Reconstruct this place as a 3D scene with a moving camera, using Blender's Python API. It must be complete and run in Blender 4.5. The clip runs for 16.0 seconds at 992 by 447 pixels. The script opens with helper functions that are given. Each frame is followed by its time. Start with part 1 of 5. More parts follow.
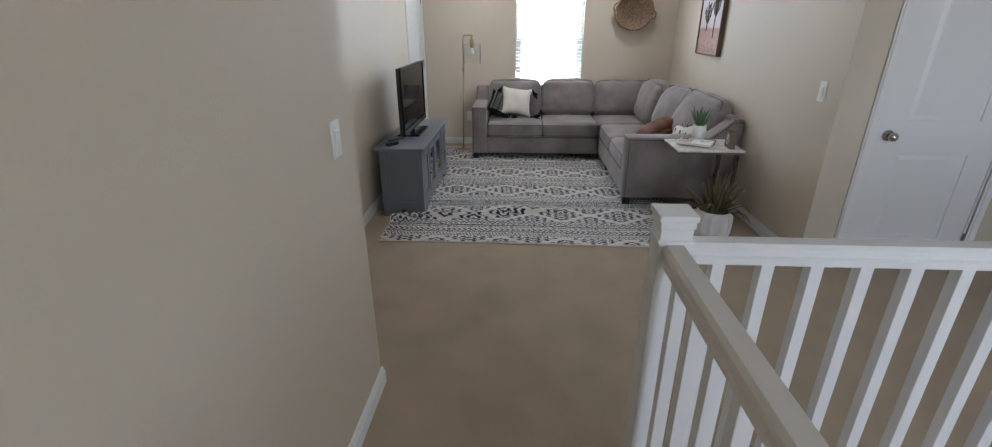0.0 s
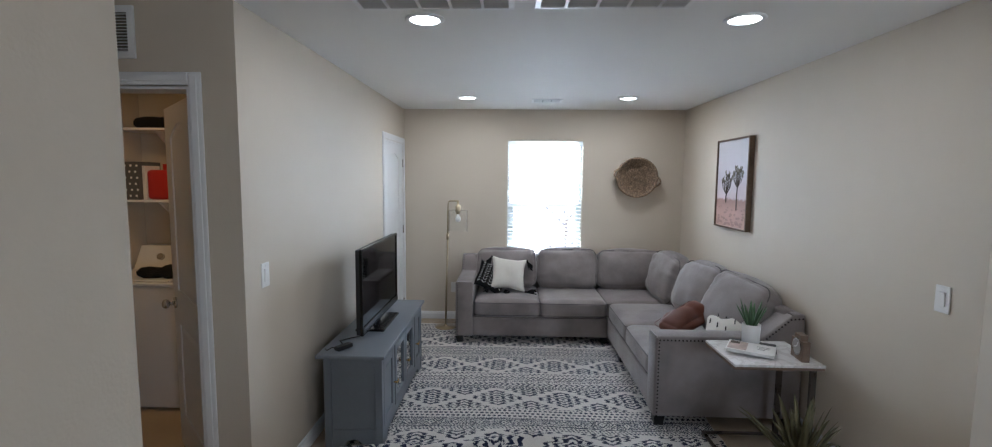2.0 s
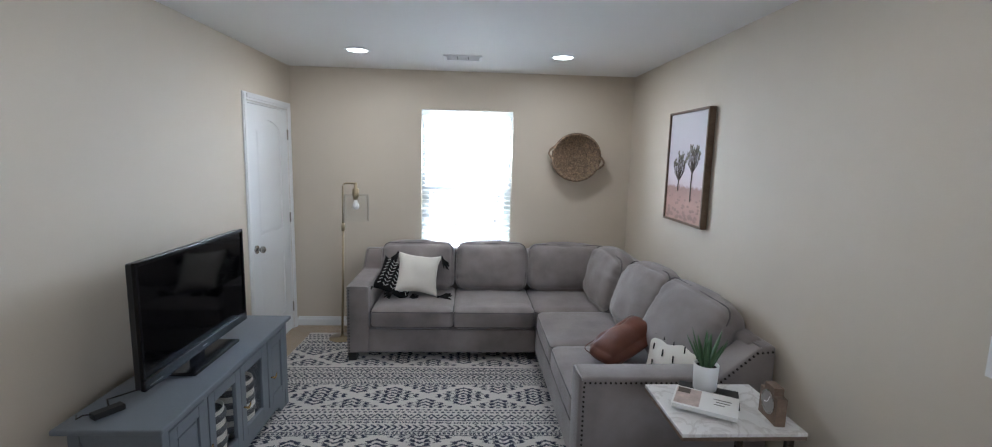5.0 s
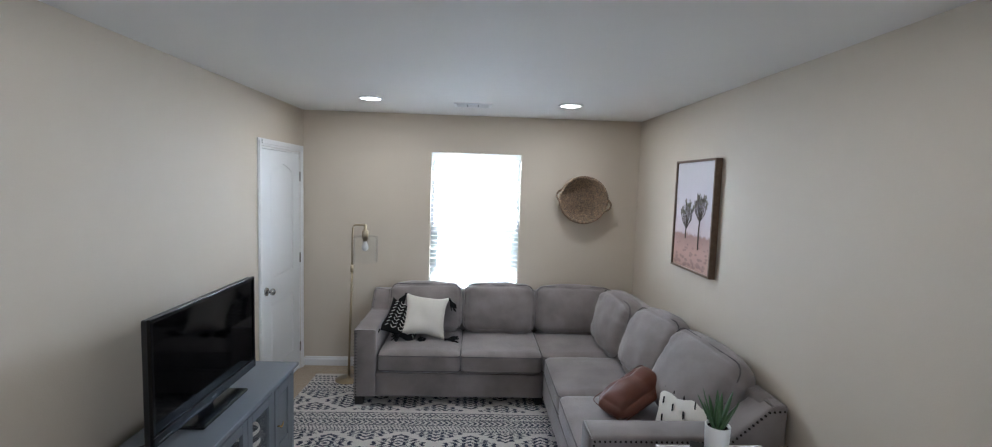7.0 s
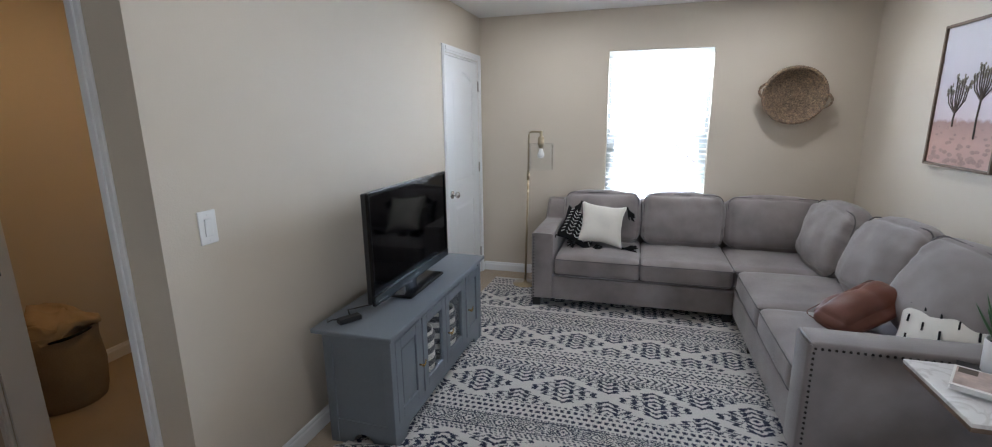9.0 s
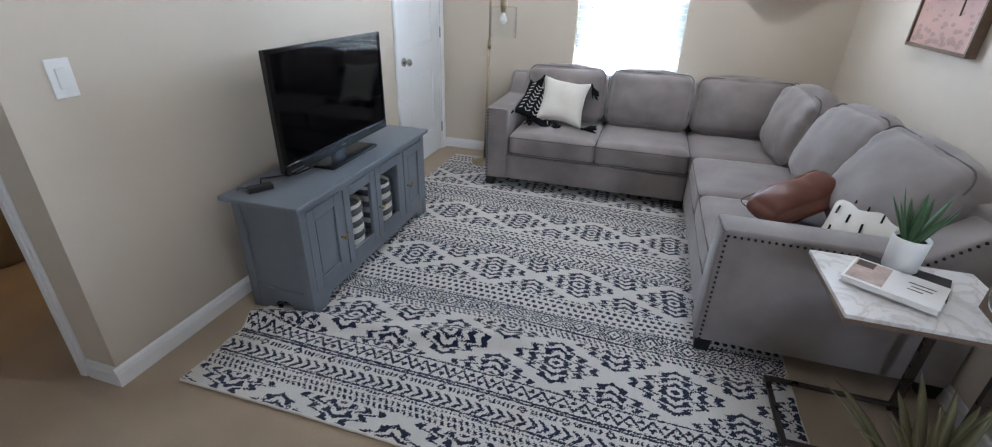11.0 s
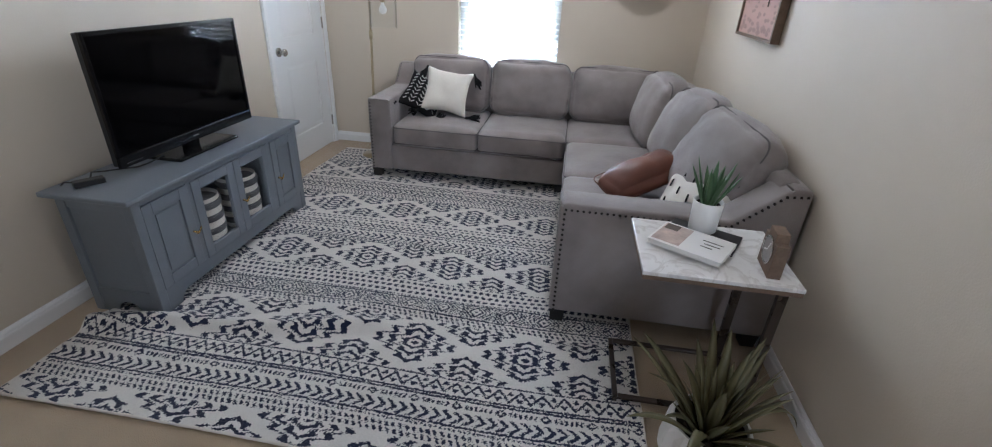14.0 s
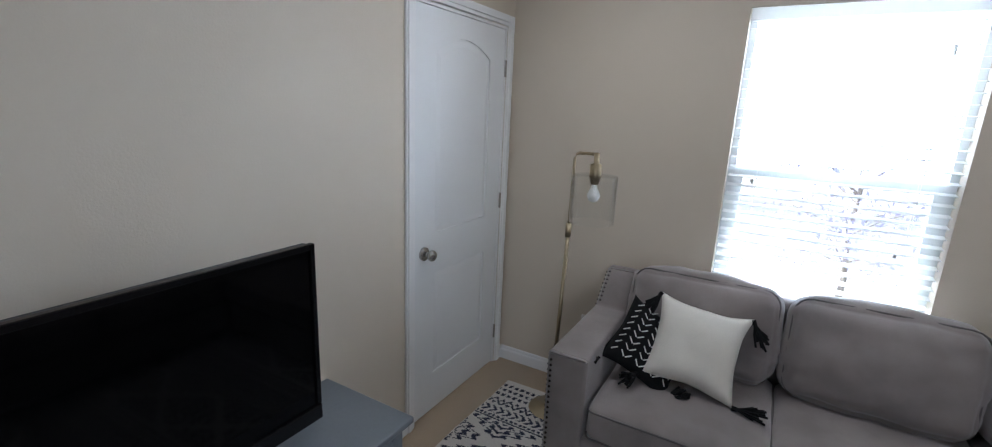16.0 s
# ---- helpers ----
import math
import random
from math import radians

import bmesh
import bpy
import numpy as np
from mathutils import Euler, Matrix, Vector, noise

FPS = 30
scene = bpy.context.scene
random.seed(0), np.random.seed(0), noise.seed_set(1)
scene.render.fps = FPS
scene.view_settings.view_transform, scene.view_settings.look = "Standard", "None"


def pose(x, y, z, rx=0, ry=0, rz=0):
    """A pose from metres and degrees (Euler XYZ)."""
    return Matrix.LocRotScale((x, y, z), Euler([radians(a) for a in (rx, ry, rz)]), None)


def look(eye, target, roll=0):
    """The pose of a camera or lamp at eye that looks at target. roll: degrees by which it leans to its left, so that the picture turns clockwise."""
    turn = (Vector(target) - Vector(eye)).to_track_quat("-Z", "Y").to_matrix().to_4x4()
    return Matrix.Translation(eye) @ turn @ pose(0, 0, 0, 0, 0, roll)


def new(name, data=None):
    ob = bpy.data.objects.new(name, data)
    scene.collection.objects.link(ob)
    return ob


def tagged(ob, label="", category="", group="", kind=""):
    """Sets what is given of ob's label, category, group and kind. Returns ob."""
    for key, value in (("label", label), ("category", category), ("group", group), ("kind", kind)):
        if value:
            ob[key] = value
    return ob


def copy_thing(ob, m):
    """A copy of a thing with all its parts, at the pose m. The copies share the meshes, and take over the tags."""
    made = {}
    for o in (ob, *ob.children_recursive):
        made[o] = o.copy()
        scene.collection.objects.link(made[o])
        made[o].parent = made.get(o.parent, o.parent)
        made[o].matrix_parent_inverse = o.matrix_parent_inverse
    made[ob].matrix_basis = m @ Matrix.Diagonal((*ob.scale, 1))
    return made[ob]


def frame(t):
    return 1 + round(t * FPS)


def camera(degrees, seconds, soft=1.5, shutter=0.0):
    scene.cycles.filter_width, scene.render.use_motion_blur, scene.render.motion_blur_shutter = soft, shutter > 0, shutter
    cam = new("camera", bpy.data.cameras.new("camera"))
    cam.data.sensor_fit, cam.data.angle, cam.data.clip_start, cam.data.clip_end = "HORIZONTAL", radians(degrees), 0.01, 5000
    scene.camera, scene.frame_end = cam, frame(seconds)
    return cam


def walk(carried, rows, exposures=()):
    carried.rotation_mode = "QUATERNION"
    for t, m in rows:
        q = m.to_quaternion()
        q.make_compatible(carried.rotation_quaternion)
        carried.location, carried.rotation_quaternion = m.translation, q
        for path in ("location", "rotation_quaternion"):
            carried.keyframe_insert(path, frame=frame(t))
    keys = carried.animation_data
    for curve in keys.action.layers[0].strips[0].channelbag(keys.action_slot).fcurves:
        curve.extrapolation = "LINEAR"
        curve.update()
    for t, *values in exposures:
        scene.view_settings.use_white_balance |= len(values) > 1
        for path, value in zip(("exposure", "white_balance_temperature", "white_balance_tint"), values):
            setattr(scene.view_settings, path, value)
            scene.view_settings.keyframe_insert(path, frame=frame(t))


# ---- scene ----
cam = camera(91.8, 16.0, soft=1.1)
PATH = [
    (0, (0.077, 0.172, 1.542), (-0.021, 2.016, 0.774), -0.1),
    (0.2, (0.094, 0.186, 1.594), (-0.052, 2.067, 0.929), -0.7),
    (0.5, (0.082, 0.233, 1.628), (-0.091, 2.167, 1.149), -0.6),
    (1, (0.041, 0.504, 1.673), (-0.114, 2.478, 1.392), 0.8),
    (1.5, (-0.013, 0.822, 1.693), (-0.122, 2.808, 1.487), 0.9),
    (2, (0.027, 1.221, 1.668), (-0.034, 3.211, 1.478), 0.5),
    (2.5, (0.01, 1.565, 1.641), (-0.01, 3.555, 1.447), 0.2),
    (3, (0.012, 1.858, 1.639), (0.129, 3.838, 1.385), 0.3),
    (3.5, (0.206, 2.03, 1.621), (0.362, 4.006, 1.354), 0.6),
    (4, (0.446, 2.139, 1.638), (0.583, 4.114, 1.354), 1.1),
    (6.5, (0.462, 2.195, 1.788), (0.543, 4.179, 1.546), 1.4),
    (7, (0.433, 2.17, 1.824), (0.513, 4.161, 1.653), 1.8),
    (7.5, (0.421, 2.205, 1.796), (0.494, 4.194, 1.601), 1.5),
    (8, (0.411, 2.198, 1.686), (0.397, 4.177, 1.397), 1.2),
    (8.5, (0.357, 2.183, 1.63), (0.0, 4.124, 1.303), 0.0),
    (9, (0.296, 2.236, 1.558), (-0.267, 4.104, 1.118), -0.7),
    (9.2, (0.296, 2.24, 1.547), (-0.294, 4.096, 1.089), -0.8),
    (11.3, (0.706, 2.46, 1.492), (0.207, 4.162, 0.566), 2.3),
    (11.5, (0.771, 2.442, 1.509), (0.265, 4.153, 0.605), 2.7),
    (12, (0.933, 2.359, 1.522), (0.414, 4.098, 0.68), 3.1),
    (12.5, (1.036, 2.313, 1.529), (0.71, 4.111, 0.715), 3.5),
    (13, (1.127, 2.328, 1.527), (1.102, 4.163, 0.732), 2.5),
    (13.5, (1.147, 2.327, 1.502), (1.241, 4.155, 0.695), 1.7),
    (14, (0.986, 2.466, 1.463), (0.743, 4.234, 0.561), 2.9),
    (14.5, (0.725, 2.73, 1.487), (0.243, 4.446, 0.579), 2.2),
    (15, (0.575, 3.186, 1.51), (-0.155, 4.884, 0.746), 1.2),
    (15.5, (0.398, 3.693, 1.553), (-0.492, 5.402, 1.018), 2.0),
    (16, (0.185, 4.215, 1.604), (-0.78, 5.903, 1.137), 2.5),
]
E0 = 2.5
EXPOSURE = [(t, E0 + d, k, g) for t, d, k, g in ((0, 0.0, 5700, 9), (1, -0.10, 5600, 9), (2.5, -0.07, 5380, 9), (4, -0.08, 5450, 9), (7, -0.10, 5470, 9), (8, -0.06, 5520, 9), (9, 0.03, 5500, 10), (11.3, 0.36, 5350, 10), (12.5, 0.28, 5400, 11), (14, 0.20, 5450, 11), (15, 0.20, 5420, 10), (16, -0.52, 5420, 10))]
walk(cam, [(t, look(eye, target, roll)) for t, eye, target, roll in PATH], EXPOSURE)

# ---- world, sun, large lights ----
world = bpy.data.worlds.new("world")
scene.world = world
world.use_nodes = True
wn = world.node_tree.nodes
sky = wn.new("ShaderNodeTexSky")
sky.sky_type, sky.sun_disc = "NISHITA", False
sky.sun_elevation, sky.sun_rotation = radians(58), radians(256)
wn["Background"].inputs["Strength"].default_value = 0.15
world.node_tree.links.new(sky.outputs["Color"], wn["Background"].inputs["Color"])


def lamp(name, kind, m, power, color=(1, 1, 1), size=0.1, size_y=None, shape="SQUARE"):
    data = bpy.data.lights.new(name, kind)
    data.energy, data.color = power, color
    if kind == "AREA":
        data.shape, data.size = shape, size
        if size_y:
            data.size_y = size_y
    ob = new(name, data)
    ob.matrix_world = m
    return ob


SUN_WAY = Vector((0.51, 0.13, -0.85))
sun = lamp("sun", "SUN", SUN_WAY.to_track_quat("-Z", "Y").to_matrix().to_4x4(), 4.0, (1.0, 0.95, 0.88))
sun.data.angle = radians(0.53)
WIN_POWER, WIN2_POWER, CAN_POWER, LAUNDRY_POWER = 5.6, 10.6, 1.0, 0.85
lamp("window_daylight", "AREA", look((0.415, 7.02, 1.74), (0.415, 5, 1.86)), WIN_POWER, (0.90, 0.95, 1.0), 0.84, 0.68, "RECTANGLE")
lamp("stair_daylight", "AREA", look((2.9, -2.06, 1.55), (2.9, 0, 1.35)), WIN2_POWER, (0.97, 0.97, 0.97), 1.2, 1.3, "RECTANGLE")
lamp("ground_bounce", "AREA", look((0.415, 6.99, 0.665), (0.415, 5.6, 2.2)), 7.0, (0.90, 0.95, 1.0), 0.80, 0.10, "RECTANGLE")

# ---- materials ----


def mat(name, color, rough=0.6, metal=0.0, vary=0.06, scale=6.0, bump=0.0, bump_scale=120.0, spec=0.5, fine=0.0, sheen=0.0, coat=0.0):
    """A surface with broad blotches, fine grain and relief, in metres of its object."""
    m = bpy.data.materials.new(name)
    m.use_nodes = True
    nt = m.node_tree
    N, L = nt.nodes, nt.links
    b = N["Principled BSDF"]
    b.inputs["Roughness"].default_value, b.inputs["Metallic"].default_value = rough, metal
    b.inputs["Specular IOR Level"].default_value = spec
    b.inputs["Sheen Weight"].default_value = sheen
    b.inputs["Coat Weight"].default_value = coat
    tc = N.new("ShaderNodeTexCoord")
    n1 = N.new("ShaderNodeTexNoise")
    n1.inputs["Scale"].default_value, n1.inputs["Detail"].default_value = scale, 4
    L.new(tc.outputs["Object"], n1.inputs["Vector"])
    n2 = N.new("ShaderNodeTexNoise")
    n2.inputs["Scale"].default_value, n2.inputs["Detail"].default_value = bump_scale, 3
    L.new(tc.outputs["Object"], n2.inputs["Vector"])
    mx = N.new("ShaderNodeMix")
    mx.data_type = "RGBA"
    lo = [max(0, c * (1 - vary)) for c in color]
    hi = [min(1, c * (1 + vary)) for c in color]
    mx.inputs["A"].default_value, mx.inputs["B"].default_value = (*lo, 1), (*hi, 1)
    L.new(n1.outputs["Fac"], mx.inputs["Factor"])
    out = mx.outputs["Result"]
    if fine:
        m2 = N.new("ShaderNodeMix")
        m2.data_type, m2.blend_type = "RGBA", "MULTIPLY"
        r = N.new("ShaderNodeMapRange")
        r.inputs["From Min"].default_value, r.inputs["From Max"].default_value = 0.3, 0.7
        r.inputs["To Min"].default_value, r.inputs["To Max"].default_value = 1 - fine, 1.0
        L.new(n2.outputs["Fac"], r.inputs["Value"])
        m2.inputs["Factor"].default_value = 1.0
        L.new(out, m2.inputs["A"])
        L.new(r.outputs["Result"], m2.inputs["B"])
        out = m2.outputs["Result"]
    L.new(out, b.inputs["Base Color"])
    rr = N.new("ShaderNodeMapRange")
    rr.inputs["To Min"].default_value, rr.inputs["To Max"].default_value = max(0.02, rough * 0.88), min(1, rough * 1.12)
    L.new(n1.outputs["Fac"], rr.inputs["Value"])
    L.new(rr.outputs["Result"], b.inputs["Roughness"])
    if bump:
        bp = N.new("ShaderNodeBump")
        bp.inputs["Strength"].default_value, bp.inputs["Distance"].default_value = 1.0, bump
        L.new(n2.outputs["Fac"], bp.inputs["Height"])
        L.new(bp.outputs["Normal"], b.inputs["Normal"])
    return m


def glow(name, color, strength):
    m = bpy.data.materials.new(name)
    m.use_nodes = True
    b = m.node_tree.nodes["Principled BSDF"]
    b.inputs["Base Color"].default_value = (*color, 1)
    b.inputs["Emission Color"].default_value, b.inputs["Emission Strength"].default_value = (*color, 1), strength
    return m


def glass(name, color=(1, 1, 1), rough=0.0):
    m = bpy.data.materials.new(name)
    m.use_nodes = True
    b = m.node_tree.nodes["Principled BSDF"]
    b.inputs["Base Color"].default_value = (*color, 1)
    b.inputs["Transmission Weight"].default_value, b.inputs["Roughness"].default_value = 1.0, rough
    b.inputs["IOR"].default_value = 1.45
    return m


WALL = mat("beige_wall_paint", (0.60, 0.53, 0.435), 0.62, 0, 0.03, 1.5, 0.0006, 160, 0.35)
CEIL = mat("white_ceiling_paint", (0.80, 0.79, 0.77), 0.8, 0, 0.02, 2, 0.0008, 130, 0.2)
TRIM = mat("white_trim_paint", (0.80, 0.80, 0.80), 0.35, 0, 0.02, 5, 0.0001, 60, 0.5)
DOOR = mat("white_door_paint", (0.78, 0.79, 0.80), 0.4, 0, 0.02, 4, 0.00012, 200, 0.5)
RAILTOP = mat("cream_handrail_paint", (0.74, 0.71, 0.66), 0.4, 0, 0.05, 9, 0.0002, 80, 0.5)
CARPET = mat("beige_carpet", (0.52, 0.405, 0.275), 0.95, 0, 0.26, 3.2, 0.006, 260, 0.1, 0.35, 0.3)
SOFA = mat("grey_velvet_upholstery", (0.268, 0.235, 0.226), 0.85, 0, 0.52, 4.5, 0.0008, 500, 0.25, 0.12, 0.35)
PIPE = mat("dark_grey_piping", (0.125, 0.112, 0.112), 0.8, 0, 0.1, 20)
NAIL = mat("dark_bronze_nailhead", (0.018, 0.015, 0.013), 0.3, 0.4, 0.2, 60)
LEG = mat("black_stained_wood", (0.012, 0.011, 0.011), 0.4, 0, 0.2, 30)
GREY = mat("slate_grey_paint", (0.168, 0.186, 0.213), 0.42, 0, 0.07, 6, 0.00025, 90, 0.5, 0.05)
TVBLACK = mat("black_gloss_plastic", (0.003, 0.003, 0.0035), 0.2, 0, 0.1, 20, 0, 60, 0.3)
SCREEN = mat("tv_screen", (0.0012, 0.0012, 0.0014), 0.06, 0, 0.05, 10, 0, 60, 0.14)
BLACK = mat("black_plastic", (0.012, 0.012, 0.013), 0.45, 0, 0.1, 20)
STEEL = mat("brushed_nickel", (0.50, 0.49, 0.47), 0.25, 1.0, 0.05, 60)
BRASS = mat("antique_brass", (0.42, 0.345, 0.225), 0.3, 1.0, 0.10, 30)
GOLD = mat("polished_gold", (0.75, 0.50, 0.20), 0.25, 1.0, 0.08, 40)
BRONZE = mat("dark_bronze_metal", (0.10, 0.085, 0.075), 0.28, 0.9, 0.15, 20)
WOODB = mat("weathered_brown_wood", (0.18, 0.12, 0.08), 0.55, 0, 0.35, 35, 0.0004, 90, 0.4, 0.2)
def thin_glass(name):
    """Thin clear glass: see-through, with gloss that grows at grazing angles."""
    m = bpy.data.materials.new(name)
    m.use_nodes = True
    nt = m.node_tree
    nt.nodes.remove(nt.nodes["Principled BSDF"])
    lw = nt.nodes.new("ShaderNodeLayerWeight")
    fz = nt.nodes.new("ShaderNodeMapRange")
    fz.inputs["From Min"].default_value, fz.inputs["To Min"].default_value, fz.inputs["To Max"].default_value = 0.60, 0.02, 1.0
    nt.links.new(lw.outputs["Facing"], fz.inputs["Value"])
    tr, gl, mx = nt.nodes.new("ShaderNodeBsdfTransparent"), nt.nodes.new("ShaderNodeBsdfGlossy"), nt.nodes.new("ShaderNodeMixShader")
    tr.inputs["Color"].default_value = (0.985, 0.99, 0.99, 1)
    gl.inputs["Roughness"].default_value = 0.03
    nt.links.new(fz.outputs["Result"], mx.inputs["Fac"])
    nt.links.new(tr.outputs["BSDF"], mx.inputs[1])
    nt.links.new(gl.outputs["BSDF"], mx.inputs[2])
    nt.links.new(mx.outputs["Shader"], nt.nodes["Material Output"].inputs["Surface"])
    return m


CLEAR = thin_glass("clear_glass")
PANE = glass("window_glass", (0.98, 1.0, 0.99))
VINYL = mat("white_vinyl", (0.78, 0.80, 0.80), 0.4, 0, 0.02, 8)
SLAT = mat("white_blind_slat", (0.88, 0.88, 0.87), 0.45, 0, 0.02, 12)


def let_light_through(m, share, color):
    """Thin white plastic: part of the light passes, scattered."""
    nt = m.node_tree
    tl, mx = nt.nodes.new("ShaderNodeBsdfTranslucent"), nt.nodes.new("ShaderNodeMixShader")
    tl.inputs["Color"].default_value = (*color, 1)
    mx.inputs["Fac"].default_value = share
    nt.links.new(nt.nodes["Principled BSDF"].outputs["BSDF"], mx.inputs[1])
    nt.links.new(tl.outputs["BSDF"], mx.inputs[2])
    nt.links.new(mx.outputs["Shader"], nt.nodes["Material Output"].inputs["Surface"])


let_light_through(SLAT, 0.5, (0.92, 0.92, 0.9))
PLATE = mat("white_switch_plastic", (0.82, 0.81, 0.79), 0.35, 0, 0.01, 30)
WHITEPOT = mat("white_glazed_ceramic", (0.80, 0.79, 0.77), 0.3, 0, 0.03, 8, 0.0003, 40, 0.5)
SOIL = mat("dark_potting_soil", (0.03, 0.022, 0.016), 0.95, 0, 0.4, 60, 0.004, 90)
LEATHER = mat("cognac_leather", (0.14, 0.047, 0.028), 0.36, 0, 0.22, 14, 0.0007, 180, 0.5, 0.1)
WHITEFAB = mat("ivory_cotton", (0.74, 0.70, 0.63), 0.92, 0, 0.06, 12, 0.0010, 420, 0.2, 0.12, 0.2)
BLACKFAB = mat("black_cotton", (0.010, 0.010, 0.011), 0.92, 0, 0.25, 20, 0.001, 400, 0.2)
STITCH = mat("white_stitching", (0.70, 0.68, 0.63), 0.9, 0, 0.08, 40)
PAPER = mat("white_paper", (0.78, 0.76, 0.73), 0.6, 0, 0.04, 12)
PHOTO = mat("printed_cover_photo", (0.48, 0.37, 0.32), 0.35, 0, 0.6, 28)
SEAGRASS = mat("woven_seagrass", (0.40, 0.275, 0.170), 0.6, 0, 0.95, 32, 0.003, 90, 0.5, 0.8)
WASHER = mat("white_enamel", (0.72, 0.71, 0.69), 0.25, 0, 0.02, 6)
CANVASBAG = mat("khaki_canvas", (0.33, 0.26, 0.17), 0.9, 0, 0.2, 9, 0.002, 200, 0.2, 0.2)
REDBOX = mat("red_plastic", (0.45, 0.018, 0.014), 0.35, 0, 0.1, 10)
SLATEFAB = mat("grey_patterned_fabric", (0.10, 0.10, 0.105), 0.85, 0, 0.1, 20)
CANLIGHT = glow("lamp_diffuser", (1.0, 0.98, 0.95), 2.6)
BULB = mat("frosted_bulb", (0.82, 0.82, 0.80), 0.35, 0, 0.01, 20)
GRILLE = mat("grey_filter_mesh", (0.74, 0.73, 0.71), 0.8, 0, 0.08, 14, 0.001, 300)
SLOT_SHADE = mat("vent_slot_shade", (0.07, 0.075, 0.085), 0.8, 0, 0.1, 20)
BARK = mat("tree_bark", (0.22, 0.18, 0.14), 0.9, 0, 0.3, 10, 0.01, 40)
LEAFMAT = mat("pale_leaf_and_lilac_blossom", (0.36, 0.32, 0.40), 0.6, 0, 0.3, 3)
LAWN = mat("pale_gravel", (0.42, 0.38, 0.31), 0.95, 0, 0.3, 2, 0.02, 30)
STUCCO = mat("cream_stucco", (0.55, 0.50, 0.42), 0.9, 0, 0.06, 2, 0.003, 60)


def leaf_mat(name, a, b):
    """A leaf blade: two greens blended by noise and from leaf to leaf."""
    m = mat(name, a, 0.5, 0, 0.3, 14, 0.0006, 70)
    nt = m.node_tree
    bs = nt.nodes["Principled BSDF"]
    src = bs.inputs["Base Color"].links[0].from_socket
    g = nt.nodes.new("ShaderNodeNewGeometry")
    mx = nt.nodes.new("ShaderNodeMix")
    mx.data_type = "RGBA"
    mx.inputs["B"].default_value = (*b, 1)
    nt.links.new(g.outputs["Random Per Island"], mx.inputs["Factor"])
    nt.links.new(src, mx.inputs["A"])
    nt.links.new(mx.outputs["Result"], bs.inputs["Base Color"])
    bs.inputs["Subsurface Weight"].default_value = 0.0
    return m


ALOE = leaf_mat("aloe_green", (0.05, 0.115, 0.05), (0.11, 0.18, 0.075))
OLIVE = leaf_mat("olive_grass_leaf", (0.100, 0.102, 0.050), (0.215, 0.170, 0.078))


def marble_mat():
    m = mat("white_marble", (0.76, 0.74, 0.72), 0.22, 0, 0.03, 8, 0, 60, 0.5)
    nt = m.node_tree
    bs = nt.nodes["Principled BSDF"]
    src = bs.inputs["Base Color"].links[0].from_socket
    tc = nt.nodes.new("ShaderNodeTexCoord")
    w = nt.nodes.new("ShaderNodeTexNoise")
    w.inputs["Scale"].default_value, w.inputs["Detail"].default_value, w.inputs["Distortion"].default_value = 7, 6, 1.6
    nt.links.new(tc.outputs["Object"], w.inputs["Vector"])
    r = nt.nodes.new("ShaderNodeValToRGB")
    e = r.color_ramp.elements
    e[0].position, e[0].color = 0.44, (1, 1, 1, 1)
    e[1].position, e[1].color = 0.56, (1, 1, 1, 1)
    v = e.new(0.5)
    v.color = (0.80, 0.78, 0.77, 1)
    nt.links.new(w.outputs["Fac"], r.inputs["Fac"])
    mx = nt.nodes.new("ShaderNodeMix")
    mx.data_type, mx.blend_type = "RGBA", "MULTIPLY"
    mx.inputs["Factor"].default_value = 1
    nt.links.new(src, mx.inputs["A"])
    nt.links.new(r.outputs["Color"], mx.inputs["B"])
    nt.links.new(mx.outputs["Result"], bs.inputs["Base Color"])
    return m


MARBLE = marble_mat()


